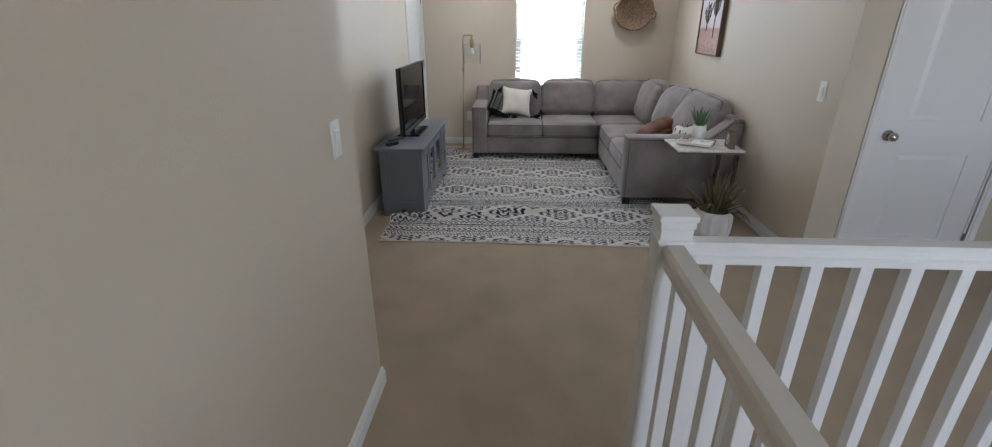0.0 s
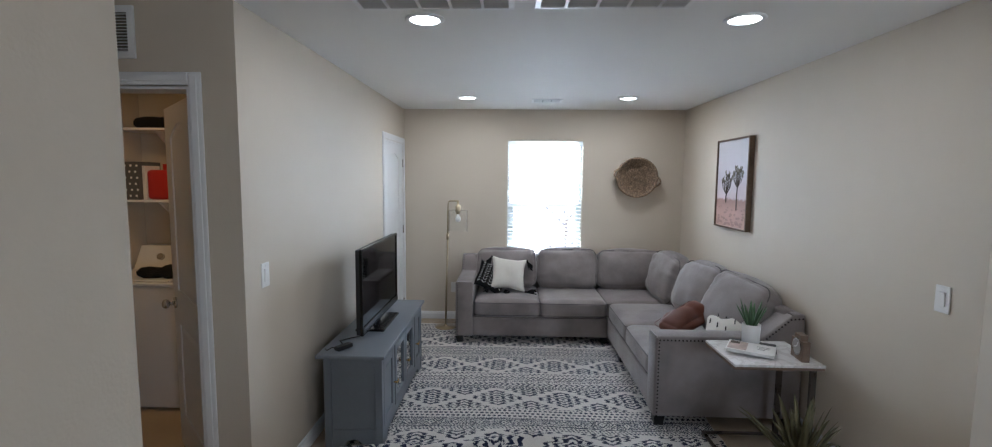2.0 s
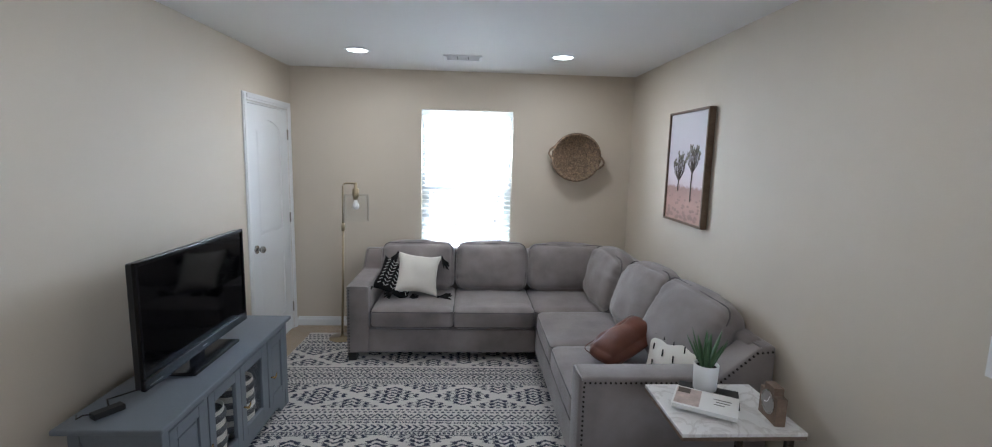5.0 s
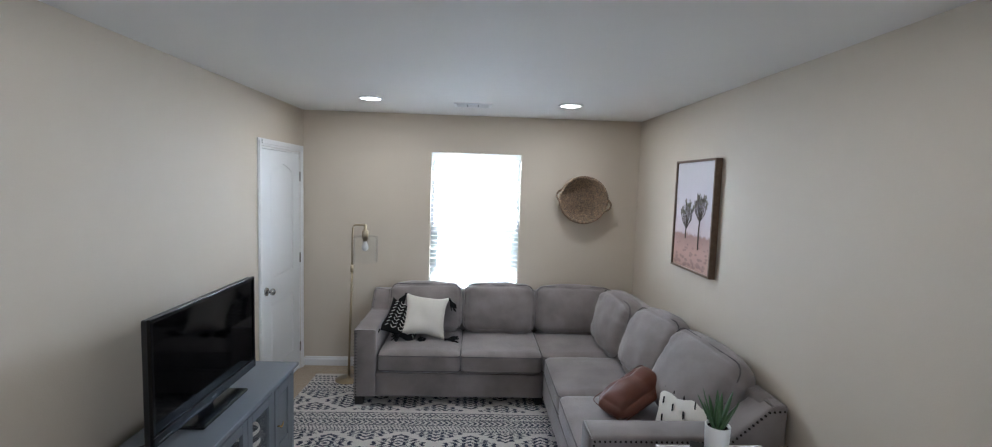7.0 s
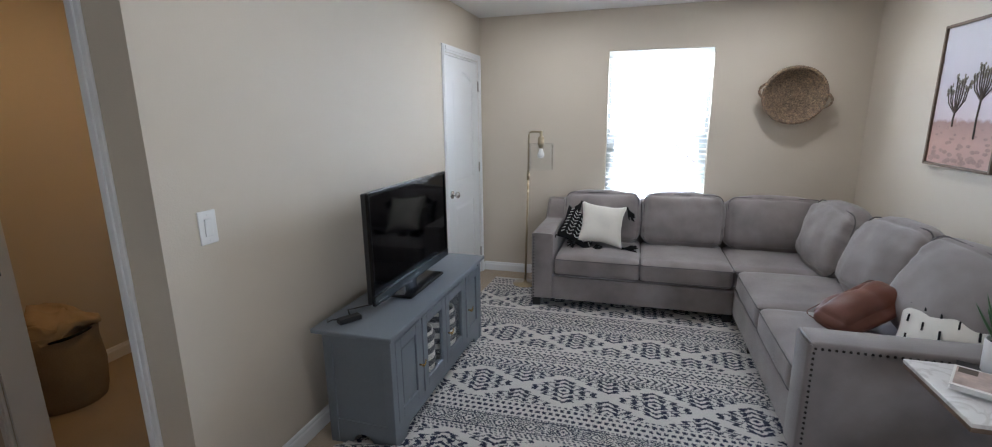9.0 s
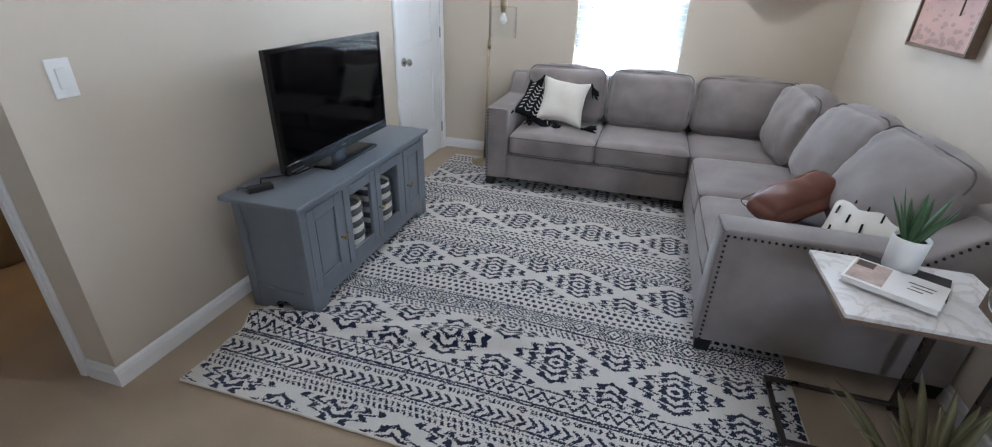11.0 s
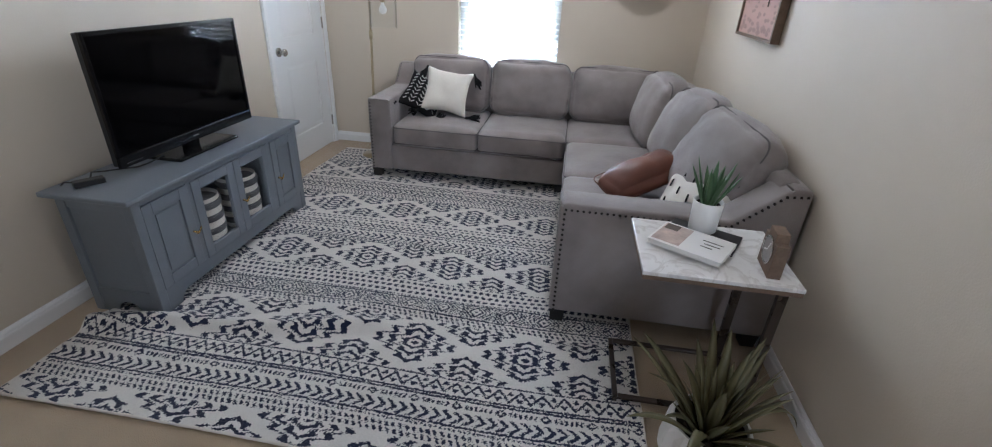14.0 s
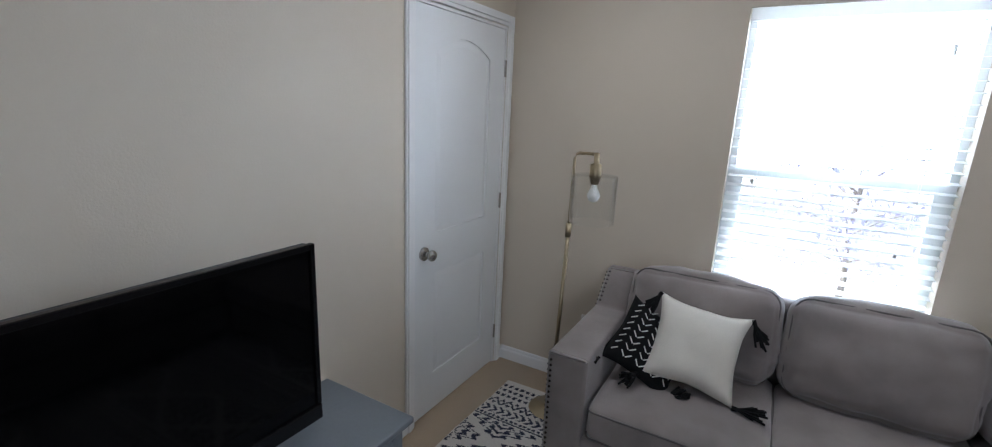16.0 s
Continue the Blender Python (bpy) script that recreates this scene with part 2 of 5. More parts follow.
def rug_mat():
    """Tufted pile: cream ground, ink-blue to black yarn where the weave says so."""
    m = mat("tufted_rug", (0.78, 0.745, 0.70), 0.95, 0, 0.08, 9, 0.004, 330, 0.1, 0.25, 0.2)
    nt = m.node_tree
    bs = nt.nodes["Principled BSDF"]
    src = bs.inputs["Base Color"].links[0].from_socket
    at = nt.nodes.new("ShaderNodeAttribute")
    at.attribute_name = "yarn"
    tc = nt.nodes.new("ShaderNodeTexCoord")
    n = nt.nodes.new("ShaderNodeTexNoise")
    n.inputs["Scale"].default_value, n.inputs["Detail"].default_value = 170, 2
    nt.links.new(tc.outputs["Object"], n.inputs["Vector"])
    add = nt.nodes.new("ShaderNodeMath")
    add.operation = "MULTIPLY_ADD"
    add.inputs[1].default_value, add.inputs[2].default_value = 0.5, -0.25
    nt.links.new(n.outputs["Fac"], add.inputs[0])
    sm = nt.nodes.new("ShaderNodeMath")
    nt.links.new(at.outputs["Fac"], sm.inputs[0])
    nt.links.new(add.outputs["Value"], sm.inputs[1])
    r = nt.nodes.new("ShaderNodeMapRange")
    r.inputs["From Min"].default_value, r.inputs["From Max"].default_value = 0.38, 0.60
    nt.links.new(sm.outputs["Value"], r.inputs["Value"])
    ink = nt.nodes.new("ShaderNodeTexNoise")
    ink.inputs["Scale"].default_value = 2.5
    nt.links.new(tc.outputs["Object"], ink.inputs["Vector"])
    im = nt.nodes.new("ShaderNodeMix")
    im.data_type = "RGBA"
    im.inputs["A"].default_value, im.inputs["B"].default_value = (0.008, 0.010, 0.022, 1), (0.016, 0.026, 0.075, 1)
    nt.links.new(ink.outputs["Fac"], im.inputs["Factor"])
    mx = nt.nodes.new("ShaderNodeMix")
    mx.data_type = "RGBA"
    nt.links.new(r.outputs["Result"], mx.inputs["Factor"])
    nt.links.new(src, mx.inputs["A"])
    nt.links.new(im.outputs["Result"], mx.inputs["B"])
    nt.links.new(mx.outputs["Result"], bs.inputs["Base Color"])
    return m


RUG = rug_mat()


def print_mat():
    """A desert print: pale dusty sky over a pinkish ground, with the horizon a third of the way up."""
    m = mat("desert_print", (0.62, 0.57, 0.57), 0.6, 0, 0.04, 3)
    nt = m.node_tree
    bs = nt.nodes["Principled BSDF"]
    tc = nt.nodes.new("ShaderNodeTexCoord")
    sp = nt.nodes.new("ShaderNodeSeparateXYZ")
    nt.links.new(tc.outputs["Object"], sp.inputs["Vector"])
    n = nt.nodes.new("ShaderNodeTexNoise")
    n.inputs["Scale"].default_value, n.inputs["Detail"].default_value = 22, 5
    nt.links.new(tc.outputs["Object"], n.inputs["Vector"])
    ma = nt.nodes.new("ShaderNodeMath")
    ma.operation = "MULTIPLY_ADD"
    ma.inputs[1].default_value = 0.06
    nt.links.new(n.outputs["Fac"], ma.inputs[0])
    nt.links.new(sp.outputs["Z"], ma.inputs[2])
    r = nt.nodes.new("ShaderNodeValToRGB")
    el = r.color_ramp.elements
    el[0].position, el[0].color = 0.0, (0.42, 0.25, 0.20, 1)
    el[1].position, el[1].color = 1.0, (0.60, 0.57, 0.59, 1)
    for p, c in ((0.20, (0.46, 0.27, 0.21)), (0.34, (0.33, 0.19, 0.155)), (0.365, (0.56, 0.46, 0.47)), (0.62, (0.52, 0.47, 0.50))):
        x = el.new(p)
        x.color = (*c, 1)
    mr = nt.nodes.new("ShaderNodeMapRange")
    mr.inputs["From Max"].default_value = 0.82
    nt.links.new(ma.outputs["Value"], mr.inputs["Value"])
    nt.links.new(mr.outputs["Result"], r.inputs["Fac"])
    nt.links.new(r.outputs["Color"], bs.inputs["Base Color"])
    return m


PRINT = print_mat()
PRINTDARK = mat("print_dark_tree", (0.09, 0.065, 0.045), 0.6, 0, 0.4, 60)
PRINTBUSH = mat("print_bush", (0.31, 0.185, 0.15), 0.6, 0, 0.4, 50)
PRINTLEAF = mat("print_leaf", (0.15, 0.125, 0.085), 0.6, 0, 0.75, 110)

# ---- mesh helpers ----


def finish(ob, smooth=False):
    if smooth:
        ob.data.polygons.foreach_set("use_smooth", [True] * len(ob.data.polygons))
    return ob


def link(name, bm, material, smooth=False):
    me = bpy.data.meshes.new(name)
    bm.normal_update()
    bm.to_mesh(me)
    bm.free()
    me.materials.append(material)
    return finish(new(name, me), smooth)


def part(name, bm, material, parent, label="", smooth=False):
    ob = link(name, bm, material, smooth)
    ob.parent = parent
    if label:
        ob["label"] = label
    return ob


def thing(name, at, label, category, group="", kind="", turn=0.0):
    ob = new(name)
    ob.empty_display_size = 0.05
    ob.matrix_world = pose(*at, 0, 0, turn)
    return tagged(ob, label, category, group, kind)


def box(bm, x0, x1, y0, y1, z0, z1, bevel=0.0, seg=2):
    m = Matrix.Translation(((x0 + x1) / 2, (y0 + y1) / 2, (z0 + z1) / 2)) @ Matrix.Diagonal((x1 - x0, y1 - y0, z1 - z0, 1))
    r = bmesh.ops.create_cube(bm, size=1, matrix=m)
    if bevel:
        es = list({e for v in r["verts"] for e in v.link_edges})
        bmesh.ops.bevel(bm, geom=es, offset=bevel, segments=seg, profile=0.5, affect="EDGES")
    return bm


def boxes(*rows, bevel=0.0):
    bm = bmesh.new()
    for r in rows:
        box(bm, *r, bevel=bevel)
    return bm


def cyl(bm, a, b, r, r2=None, n=16):
    """A round bar from a to b."""
    a, b = Vector(a), Vector(b)
    q = (b - a).to_track_quat("Z", "Y").to_matrix().to_4x4()
    bmesh.ops.create_cone(bm, cap_ends=True, segments=n, radius1=r, radius2=r if r2 is None else r2, depth=(b - a).length, matrix=Matrix.Translation((a + b) / 2) @ q)
    return bm


def tube(bm, pts, r, n=8, closed=False, taper=None):
    """A bar bent along pts."""
    pts = [Vector(p) for p in pts]
    rings, up = [], Vector((0, 0, 1))
    k = len(pts)
    for i, p in enumerate(pts):
        d = (pts[(i + 1) % k] if closed or i + 1 < k else p) - (pts[i - 1] if closed or i else p)
        d.normalize()
        u = d.cross(up if abs(d.dot(up)) < 0.95 else Vector((1, 0, 0))).normalized()
        w = u.cross(d)
        rr = r * (taper(i / max(1, k - 1)) if taper else 1)
        rings.append([bm.verts.new(p + rr * (math.cos(2 * math.pi * j / n) * u + math.sin(2 * math.pi * j / n) * w)) for j in range(n)])
    for i in range(k if closed else k - 1):
        A, B = rings[i], rings[(i + 1) % k]
        for j in range(n):
            bm.faces.new((A[j], A[(j + 1) % n], B[(j + 1) % n], B[j]))
    if not closed:
        bm.faces.new(rings[0][::-1])
        bm.faces.new(rings[-1])
    return bm


def lathe(bm, rows, at=(0, 0, 0), n=32):
    """A turned shape: rows of (radius, height)."""
    c = Vector(at)
    rings = [[bm.verts.new(c + Vector((r * math.cos(2 * math.pi * j / n), r * math.sin(2 * math.pi * j / n), z))) for j in range(n)] for r, z in rows]
    for A, B in zip(rings, rings[1:]):
        for j in range(n):
            bm.faces.new((A[j], A[(j + 1) % n], B[(j + 1) % n], B[j]))
    bm.faces.new(rings[0][::-1])
    bm.faces.new(rings[-1])
    return bm


def prism(bm, outline, axis, a, b):
    """A flat outline pushed along an axis from a to b. The outline's two numbers are the other two axes, in order."""
    def at(p, s):
        q = list(p)
        q.insert("xyz".index(axis), s)
        return bm.verts.new(q)
    A, B = [at(p, a) for p in outline], [at(p, b) for p in outline]
    n = len(A)
    fs = [bm.faces.new(A), bm.faces.new(B[::-1])]
    for i in range(n):
        fs.append(bm.faces.new((A[i], B[i], B[(i + 1) % n], A[(i + 1) % n])))
    bmesh.ops.recalc_face_normals(bm, faces=fs)
    return bm


def puff(sx, sy, sz, r=0.04, fill=(0.02, 0.02, 0.02), seed=0, wrinkle=0.004, n=12):
    """An upholstered block of half sizes sx, sy, sz: round edges, filled faces, faint wrinkles."""
    bm = bmesh.new()
    bmesh.ops.create_cube(bm, size=2)
    bmesh.ops.subdivide_edges(bm, edges=bm.edges[:], cuts=n, use_grid_fill=True)
    s = Vector((sx, sy, sz))
    for v in bm.verts:
        u = v.co.copy()
        # crowd the rows of points towards the edges
        u = Vector([math.copysign(abs(c) ** 0.75, c) for c in u])
        p = Vector([c * k for c, k in zip(u, s)])
        core = Vector([max(-(k - r), min(k - r, c)) for c, k in zip(p, s)])
        d = p - core
        if d.length > 1e-6:
            p = core + d.normalized() * r
        a = [1 - min(1, abs(c)) ** 2.2 for c in u]
        p += Vector((math.copysign(fill[0], u.x) * a[1] * a[2] * (abs(u.x) > 0.6), math.copysign(fill[1], u.y) * a[0] * a[2] * (abs(u.y) > 0.6), math.copysign(fill[2], u.z) * a[0] * a[1] * (abs(u.z) > 0.6)))
        q = p * 9 + Vector((seed * 3.1, seed * 1.7, seed))
        w = noise.noise_vector(q)
        w2 = noise.noise_vector(p * 24 + Vector((seed, seed * 2.3, 0)))
        v.co = p + (w * wrinkle) + (w2 * wrinkle * 0.35)
    return bm


def pillow(s, th, seed=0, n=22, pinch=0.09):
    """A stuffed square pillow in the xz plane, half side s, half thickness th, with pointed corners."""
    bm = bmesh.new()
    grid = {}
    for side in (1, -1):
        for i in range(n + 1):
            for j in range(n + 1):
                u, v = 2 * i / n - 1, 2 * j / n - 1
                rim = i in (0, n) or j in (0, n)
                if side < 0 and rim:
                    grid[side, i, j] = grid[1, i, j]
                    continue
                x, z = s * u * (1 - pinch * (1 - v * v)), s * v * (1 - pinch * (1 - u * u))
                b = (max(0, 1 - u * u) * max(0, 1 - v * v)) ** 0.42
                y = side * th * b
                w = noise.noise_vector(Vector((x * 9 + seed, y * 5, z * 9)))
                grid[side, i, j] = bm.verts.new((x + w.x * 0.006, y + w.y * 0.012 * b, z + w.z * 0.006))
    for side in (1, -1):
        for i in range(n):
            for j in range(n):
                q = [grid[side, i, j], grid[side, i + 1, j], grid[side, i + 1, j + 1], grid[side, i, j + 1]]
                bm.faces.new(q if side < 0 else q[::-1])
    return bm


def turned(bm, m):
    bmesh.ops.transform(bm, matrix=m, verts=bm.verts)
    return bm


def struct(name, bm, material, label, category, smooth=False):
    return tagged(link(name, bm, material, smooth), label, category, kind="structure")


# ---- structure: walls, floor, ceiling ----
H = 2.44
XL, XR, YB = -1.21, 1.98, 6.775          # living room: two side walls, window wall
YL, YR = 3.39, 3.22                      # hall corner walls
XA, YA = -0.545, 1.92                   # corridor wall and its end
XE, YS, XW = 3.6, -2.0, -3.2             # closing walls
TH = 0.12


def wall(name, axis, face, back, a0, a1, holes=(), z0=0.0, z1=H, label="smooth beige painted plaster wall"):
    """A wall between its face and back planes along an axis, with holes (b0, b1, low, high) right through."""
    bm = bmesh.new()
    lo, hi = min(face, back), max(face, back)

    def add(b0, b1, c0, c1):
        if b1 - b0 > 1e-4 and c1 - c0 > 1e-4:
            if axis == "y":
                box(bm, lo, hi, b0, b1, c0, c1)
            else:
                box(bm, b0, b1, lo, hi, c0, c1)
    at = a0
    for b0, b1, c0, c1 in sorted(holes):
        add(at, b0, z0, z1)
        add(b0, b1, z0, c0)
        add(b0, b1, c1, z1)
        at = b1
    add(at, a1, z0, z1)
    return struct(name, bm, WALL, label, "wall")


D1 = (5.89, 6.69, 0, 2.04)      # closet door in the living room's side wall
D2 = (2.24, 3.00, 0, 2.04)      # hall door
D3 = (-2.24, -1.43, 0, 2.065)    # laundry door
WIN = (-0.014, 0.844, 0.60, 2.09)
wall("wall_west", "y", XL, XL - TH, YL + TH, YB, [D1])
wall("wall_north", "x", YB, YB + 0.15, XW, XE, [WIN])
wall("wall_east", "y", XR, XR + TH, YR + TH, YB)
wall("wall_laundry", "x", YL, YL + TH, XW, XL, [D3])
wall("wall_hall_east", "x", YR, YR + TH, XR, XE, [D2])
wall("wall_corridor", "y", XA, XA - TH, YS, YA)
wall("wall_hall_south", "x", YA, YA - TH, XW, XA - TH)
wall("wall_hall_west", "y", XW, XW - TH, YA - TH, YB)
wall("wall_laundry_side", "y", -3.0, -3.06, YL + TH, 5.1)
wall("wall_laundry_back", "x", 5.1, 5.2, XW, XL - TH)
wall("wall_stair_east", "y", XE, XE + TH, YS, YB, z0=-2.7)
wall("wall_south", "x", YS, YS - TH, XA - TH, XE, [(2.3, 3.5, 0.9, 2.2)], z0=-2.7)
wall("wall_closet_back", "y", -1.95, -2.05, 5.2, YB)
wall("wall_room_back", "x", 4.6, 4.7, XR + TH, XE)

# floors: carpet around the stairwell, which opens at (0.58..3.6, -1.3..1.40)
WELL = (0.58, XE, -2.0, 1.40)
struct("floor", boxes((XW, XE, WELL[3], YB, -0.25, 0), (XA - TH, WELL[0], YS, WELL[3], -0.25, 0)), CARPET, "short beige wall-to-wall carpet, slightly trodden", "carpet floor")
struct("floor_below", boxes((XA - TH, XE + TH, YS - TH, 1.6, -2.8, -2.7)), CARPET, "beige carpet at the foot of the stairwell", "carpet floor")
struct("wall_stairwell", boxes((WELL[0] - 0.1, WELL[0], YS, 1.4, -2.7, -0.25), (WELL[0] - 0.1, XE, 1.4, 1.5, -2.7, -0.25)), WALL, "beige plaster side of the stairwell", "wall")
struct("ceiling", boxes((XW - TH, XE + TH, YS - TH, YB + 0.15, H, H + 0.2)), CEIL, "flat white painted ceiling", "ceiling")


def baseboard(a, b, n):
    """A moulded skirting board from a to b on a wall whose normal is n."""
    a, b, n = Vector((*a, 0)), Vector((*b, 0)), Vector((*n, 0))
    prof = [(0, 0), (0.015, 0), (0.015, 0.058), (0.012, 0.066), (0.009, 0.068), (0.008, 0.078), (0.004, 0.086), (0, 0.088)]
    bm = bmesh.new()
    A = [bm.verts.new(a + n * d + Vector((0, 0, z))) for d, z in prof]
    B = [bm.verts.new(b + n * d + Vector((0, 0, z))) for d, z in prof]
    k = len(prof)
    for i in range(k):
        bm.faces.new((A[i], A[(i + 1) % k], B[(i + 1) % k], B[i]))
    bm.faces.new(A[::-1])
    bm.faces.new(B)
    bmesh.ops.recalc_face_normals(bm, faces=bm.faces[:])
    return struct("baseboard", bm, TRIM, "white moulded wooden baseboard", "baseboard")


baseboard((XL, YL - 0.015), (XL, D1[0] - 0.062), (1, 0))
baseboard((XL, D1[1] + 0.062), (XL, YB), (1, 0))
baseboard((XL + 0.015, YB), (XR - 0.015, YB), (0, -1))
baseboard((XR, YR - 0.015), (XR, YB), (-1, 0))
baseboard((D3[1] + 0.062, YL), (XL, YL), (0, -1))
baseboard((XW, YL), (D3[0] - 0.062, YL), (0, -1))
baseboard((XR, YR), (D2[0] - 0.062, YR), (0, -1))
baseboard((D2[1] + 0.062, YR), (XE, YR), (0, -1))
baseboard((XA, YS), (XA, YA + 0.015), (1, 0))
baseboard((XW, YA), (XA, YA), (0, 1))
baseboard((-3.0, YL + TH), (-3.0, 5.1), (1, 0))
baseboard((-2.985, 5.1), (-2.2, 5.1), (0, -1))

# ---- doors ----


def arch(x0, x1, z0, z1, rise, n=12):
    """An outline with a segment arch on top."""
    top = [(x1 + (x0 - x1) * i / n, z1 + rise * (1 - (2 * i / n - 1) ** 2)) for i in range(n + 1)]
    return [(x0, z0), (x1, z0), *top]


def door_leaf(parent, w, h, material=DOOR):
    """A two-panel moulded door leaf, hinge at x = 0, face towards -y, from z = 0.012."""
    bm = boxes((0, w, 0.007, 0.030, 0.012, h))
    s, t, mid, bot, cut = 0.150, 0.105, 0.205, 0.228, 0.892
    low = h - t - 0.07
    for y0, y1, rim, crown in ((0, 0.007, 0.007, 0.0015), (0.030, 0.037, 0.030, 0.0355)):
        box(bm, 0, s, y0, y1, 0.012, h)
        box(bm, w - s, w, y0, y1, 0.012, h)
        box(bm, s, w - s, y0, y1, 0.012, bot)
        box(bm, s, w - s, y0, y1, cut - mid / 2, cut + mid / 2)
        under = [(s + (w - 2 * s) * i / 12, low + 0.07 * (1 - (2 * i / 12 - 1) ** 2)) for i in range(13)]
        prism(bm, [(w - s, h), (s, h), *under], "y", y0, y1)
        for a, b, rise in ((bot, cut - mid / 2, 0), (cut + mid / 2, low, 0.07)):
            # a raised field whose edges slope down into the groove round it
            loops = []
            for g, y in ((0.010, rim), (0.036, crown)):
                loops.append([bm.verts.new((x, y, z)) for x, z in arch(s + g, w - s - g, a + g, b - g, rise)])
            A, B = loops
            fs = [bm.faces.new(B)] + [bm.faces.new((A[i], A[(i + 1) % len(A)], B[(i + 1) % len(A)], B[i])) for i in range(len(A))]
            bmesh.ops.recalc_face_normals(bm, faces=fs)
            if (fs[0].normal.y > 0) == (y0 == 0):
                bmesh.ops.reverse_faces(bm, faces=fs)
    return part("door_leaf", bm, material, parent)


def knob(parent, at, side=-1, name="knob"):
    x, y, z = at
    bm = bmesh.new()
    cyl(bm, (x, y, z), (x, y + side * 0.010, z), 0.033, n=24)
    cyl(bm, (x, y + side * 0.010, z), (x, y + side * 0.036, z), 0.012, n=16)
    r = bmesh.ops.create_uvsphere(bm, u_segments=20, v_segments=12, radius=0.028, matrix=Matrix.Translation((x, y + side * 0.052, z)) @ Matrix.Diagonal((1, 0.78, 1, 1)))
    return part(name, bm, STEEL, parent, "brushed nickel door knob", True)


def casing(parent, w, h, y):
    """A moulded frame round an opening 0..w by 0..h, proud of the wall towards -y."""
    for nm, (x0, x1, z0, z1) in (("casing", (-0.062, -0.004, 0, h + 0.062)), ("casing", (w + 0.004, w + 0.062, 0, h + 0.062)), ("casing", (-0.004, w + 0.004, h + 0.004, h + 0.062))):
        bm = boxes((x0, x1, y - 0.013, y, z0, z1), bevel=0.004)
        if x1 - x0 < 0.1:
            box(bm, x0 + 0.010, x1 - 0.018, y - 0.019, y - 0.010, z0, z1 - 0.015, bevel=0.003)
        else:
            box(bm, x0, x1, y - 0.019, y - 0.010, z0 + 0.018, z1 - 0.010, bevel=0.003)
        part(nm, bm, TRIM, parent)


def jamb(parent, w, h, depth):
    part("jamb", boxes((-0.004, 0.012, 0.0, depth, 0, h + 0.004), (w - 0.012, w + 0.004, 0.0, depth, 0, h + 0.004), (0.012, w - 0.012, 0.0, depth, h - 0.012, h + 0.004)), TRIM, parent)


def hinges(parent, x, y, h):
    for z in (0.22, h / 2 + 0.05, h - 0.22):
        part("hinge", cyl(bmesh.new(), (x, y, z - 0.045), (x, y, z + 0.045), 0.007, n=10), STEEL, parent, "satin nickel hinge")


def door_at(name, m, w, h, label, opened=0.0, knob_right=False):
    d = thing(name, (0, 0, 0), label, "door", kind="structure")
    d.matrix_world = m
    casing(d, w, h, 0)
    jamb(d, w, h, TH)
    leaf_w = w - 0.030
    if opened == 0:
        leaf = door_leaf(d, leaf_w, h - 0.015)
        leaf.location = (0.015, 0.004, 0)
        if knob_right:
            knob(leaf, (leaf_w - 0.065, 0, 0.905))
            hinges(d, 0.010, -0.004, h)
        else:
            knob(leaf, (0.065, 0, 0.905))
            hinges(d, w - 0.010, -0.004, h)
        part("latch_plate", boxes((0.0005, 0.003, 0.004, 0.03, 0.87, 0.94) if not knob_right else (leaf_w - 0.003, leaf_w - 0.0005, 0.004, 0.03, 0.87, 0.94)), STEEL, leaf)
    else:
        leaf = door_leaf(d, leaf_w, h - 0.015)
        # hinged at the far jamb, swung inwards
        leaf.matrix_local = pose(w - 0.012, TH - 0.002, 0, 0, 0, 180 - opened)
        knob(leaf, (leaf_w - 0.065, 0, 0.905))
        knob(leaf, (leaf_w - 0.065, 0.037, 0.905), 1)
        part("strike_plate", boxes((0.012, 0.0135, 0.05, 0.078, 0.93, 1.0)), STEEL, d)
    return d


# local x runs along the wall, local -y is the room side
door_at("door_1", Matrix(((0, -1, 0, XL), (1, 0, 0, D1[0]), (0, 0, 1, 0), (0, 0, 0, 1))), D1[1] - D1[0], 2.04, "closed white two-panel closet door with an arched top panel")
door_at("door_2", pose(D2[0], YR, 0), D2[1] - D2[0], 2.04, "closed white two-panel door beside the stairs")
door_at("door_3", pose(D3[0], YL, 0), D3[1] - D3[0], 2.065, "white laundry door standing half open inwards", opened=45.0)

# ---- window, blinds ----
WX0, WX1, WZ0, WZ1 = WIN
w1 = thing("window_1", ((WX0 + WX1) / 2, YB, WZ0), "white vinyl single-hung window, bright with daylight", "window", kind="structure")


def local(parent, bm):
    return turned(bm, parent.matrix_world.inverted())


fy0, fy1 = YB + 0.085, YB + 0.135
FW, SW = 0.030, 0.040        # widths of frame and sash members
part("window_frame", local(w1, boxes((WX0, WX0 + FW, fy0, fy1, WZ0, WZ1), (WX1 - FW, WX1, fy0, fy1, WZ0, WZ1), (WX0 + FW, WX1 - FW, fy0, fy1, WZ1 - FW, WZ1), (WX0 + FW, WX1 - FW, fy0, fy1, WZ0, WZ0 + FW))), VINYL, w1)
part("lower_sash", local(w1, boxes((WX0 + FW, WX0 + FW + SW, fy0 - 0.015, fy1 - 0.02, WZ0 + FW, 1.370), (WX1 - FW - SW, WX1 - FW, fy0 - 0.015, fy1 - 0.02, WZ0 + FW, 1.370), (WX0 + FW + SW, WX1 - FW - SW, fy0 - 0.015, fy1 - 0.02, 1.328, 1.370), (WX0 + FW + SW, WX1 - FW - SW, fy0 - 0.015, fy1 - 0.02, WZ0 + FW, WZ0 + 0.11))), VINYL, w1)
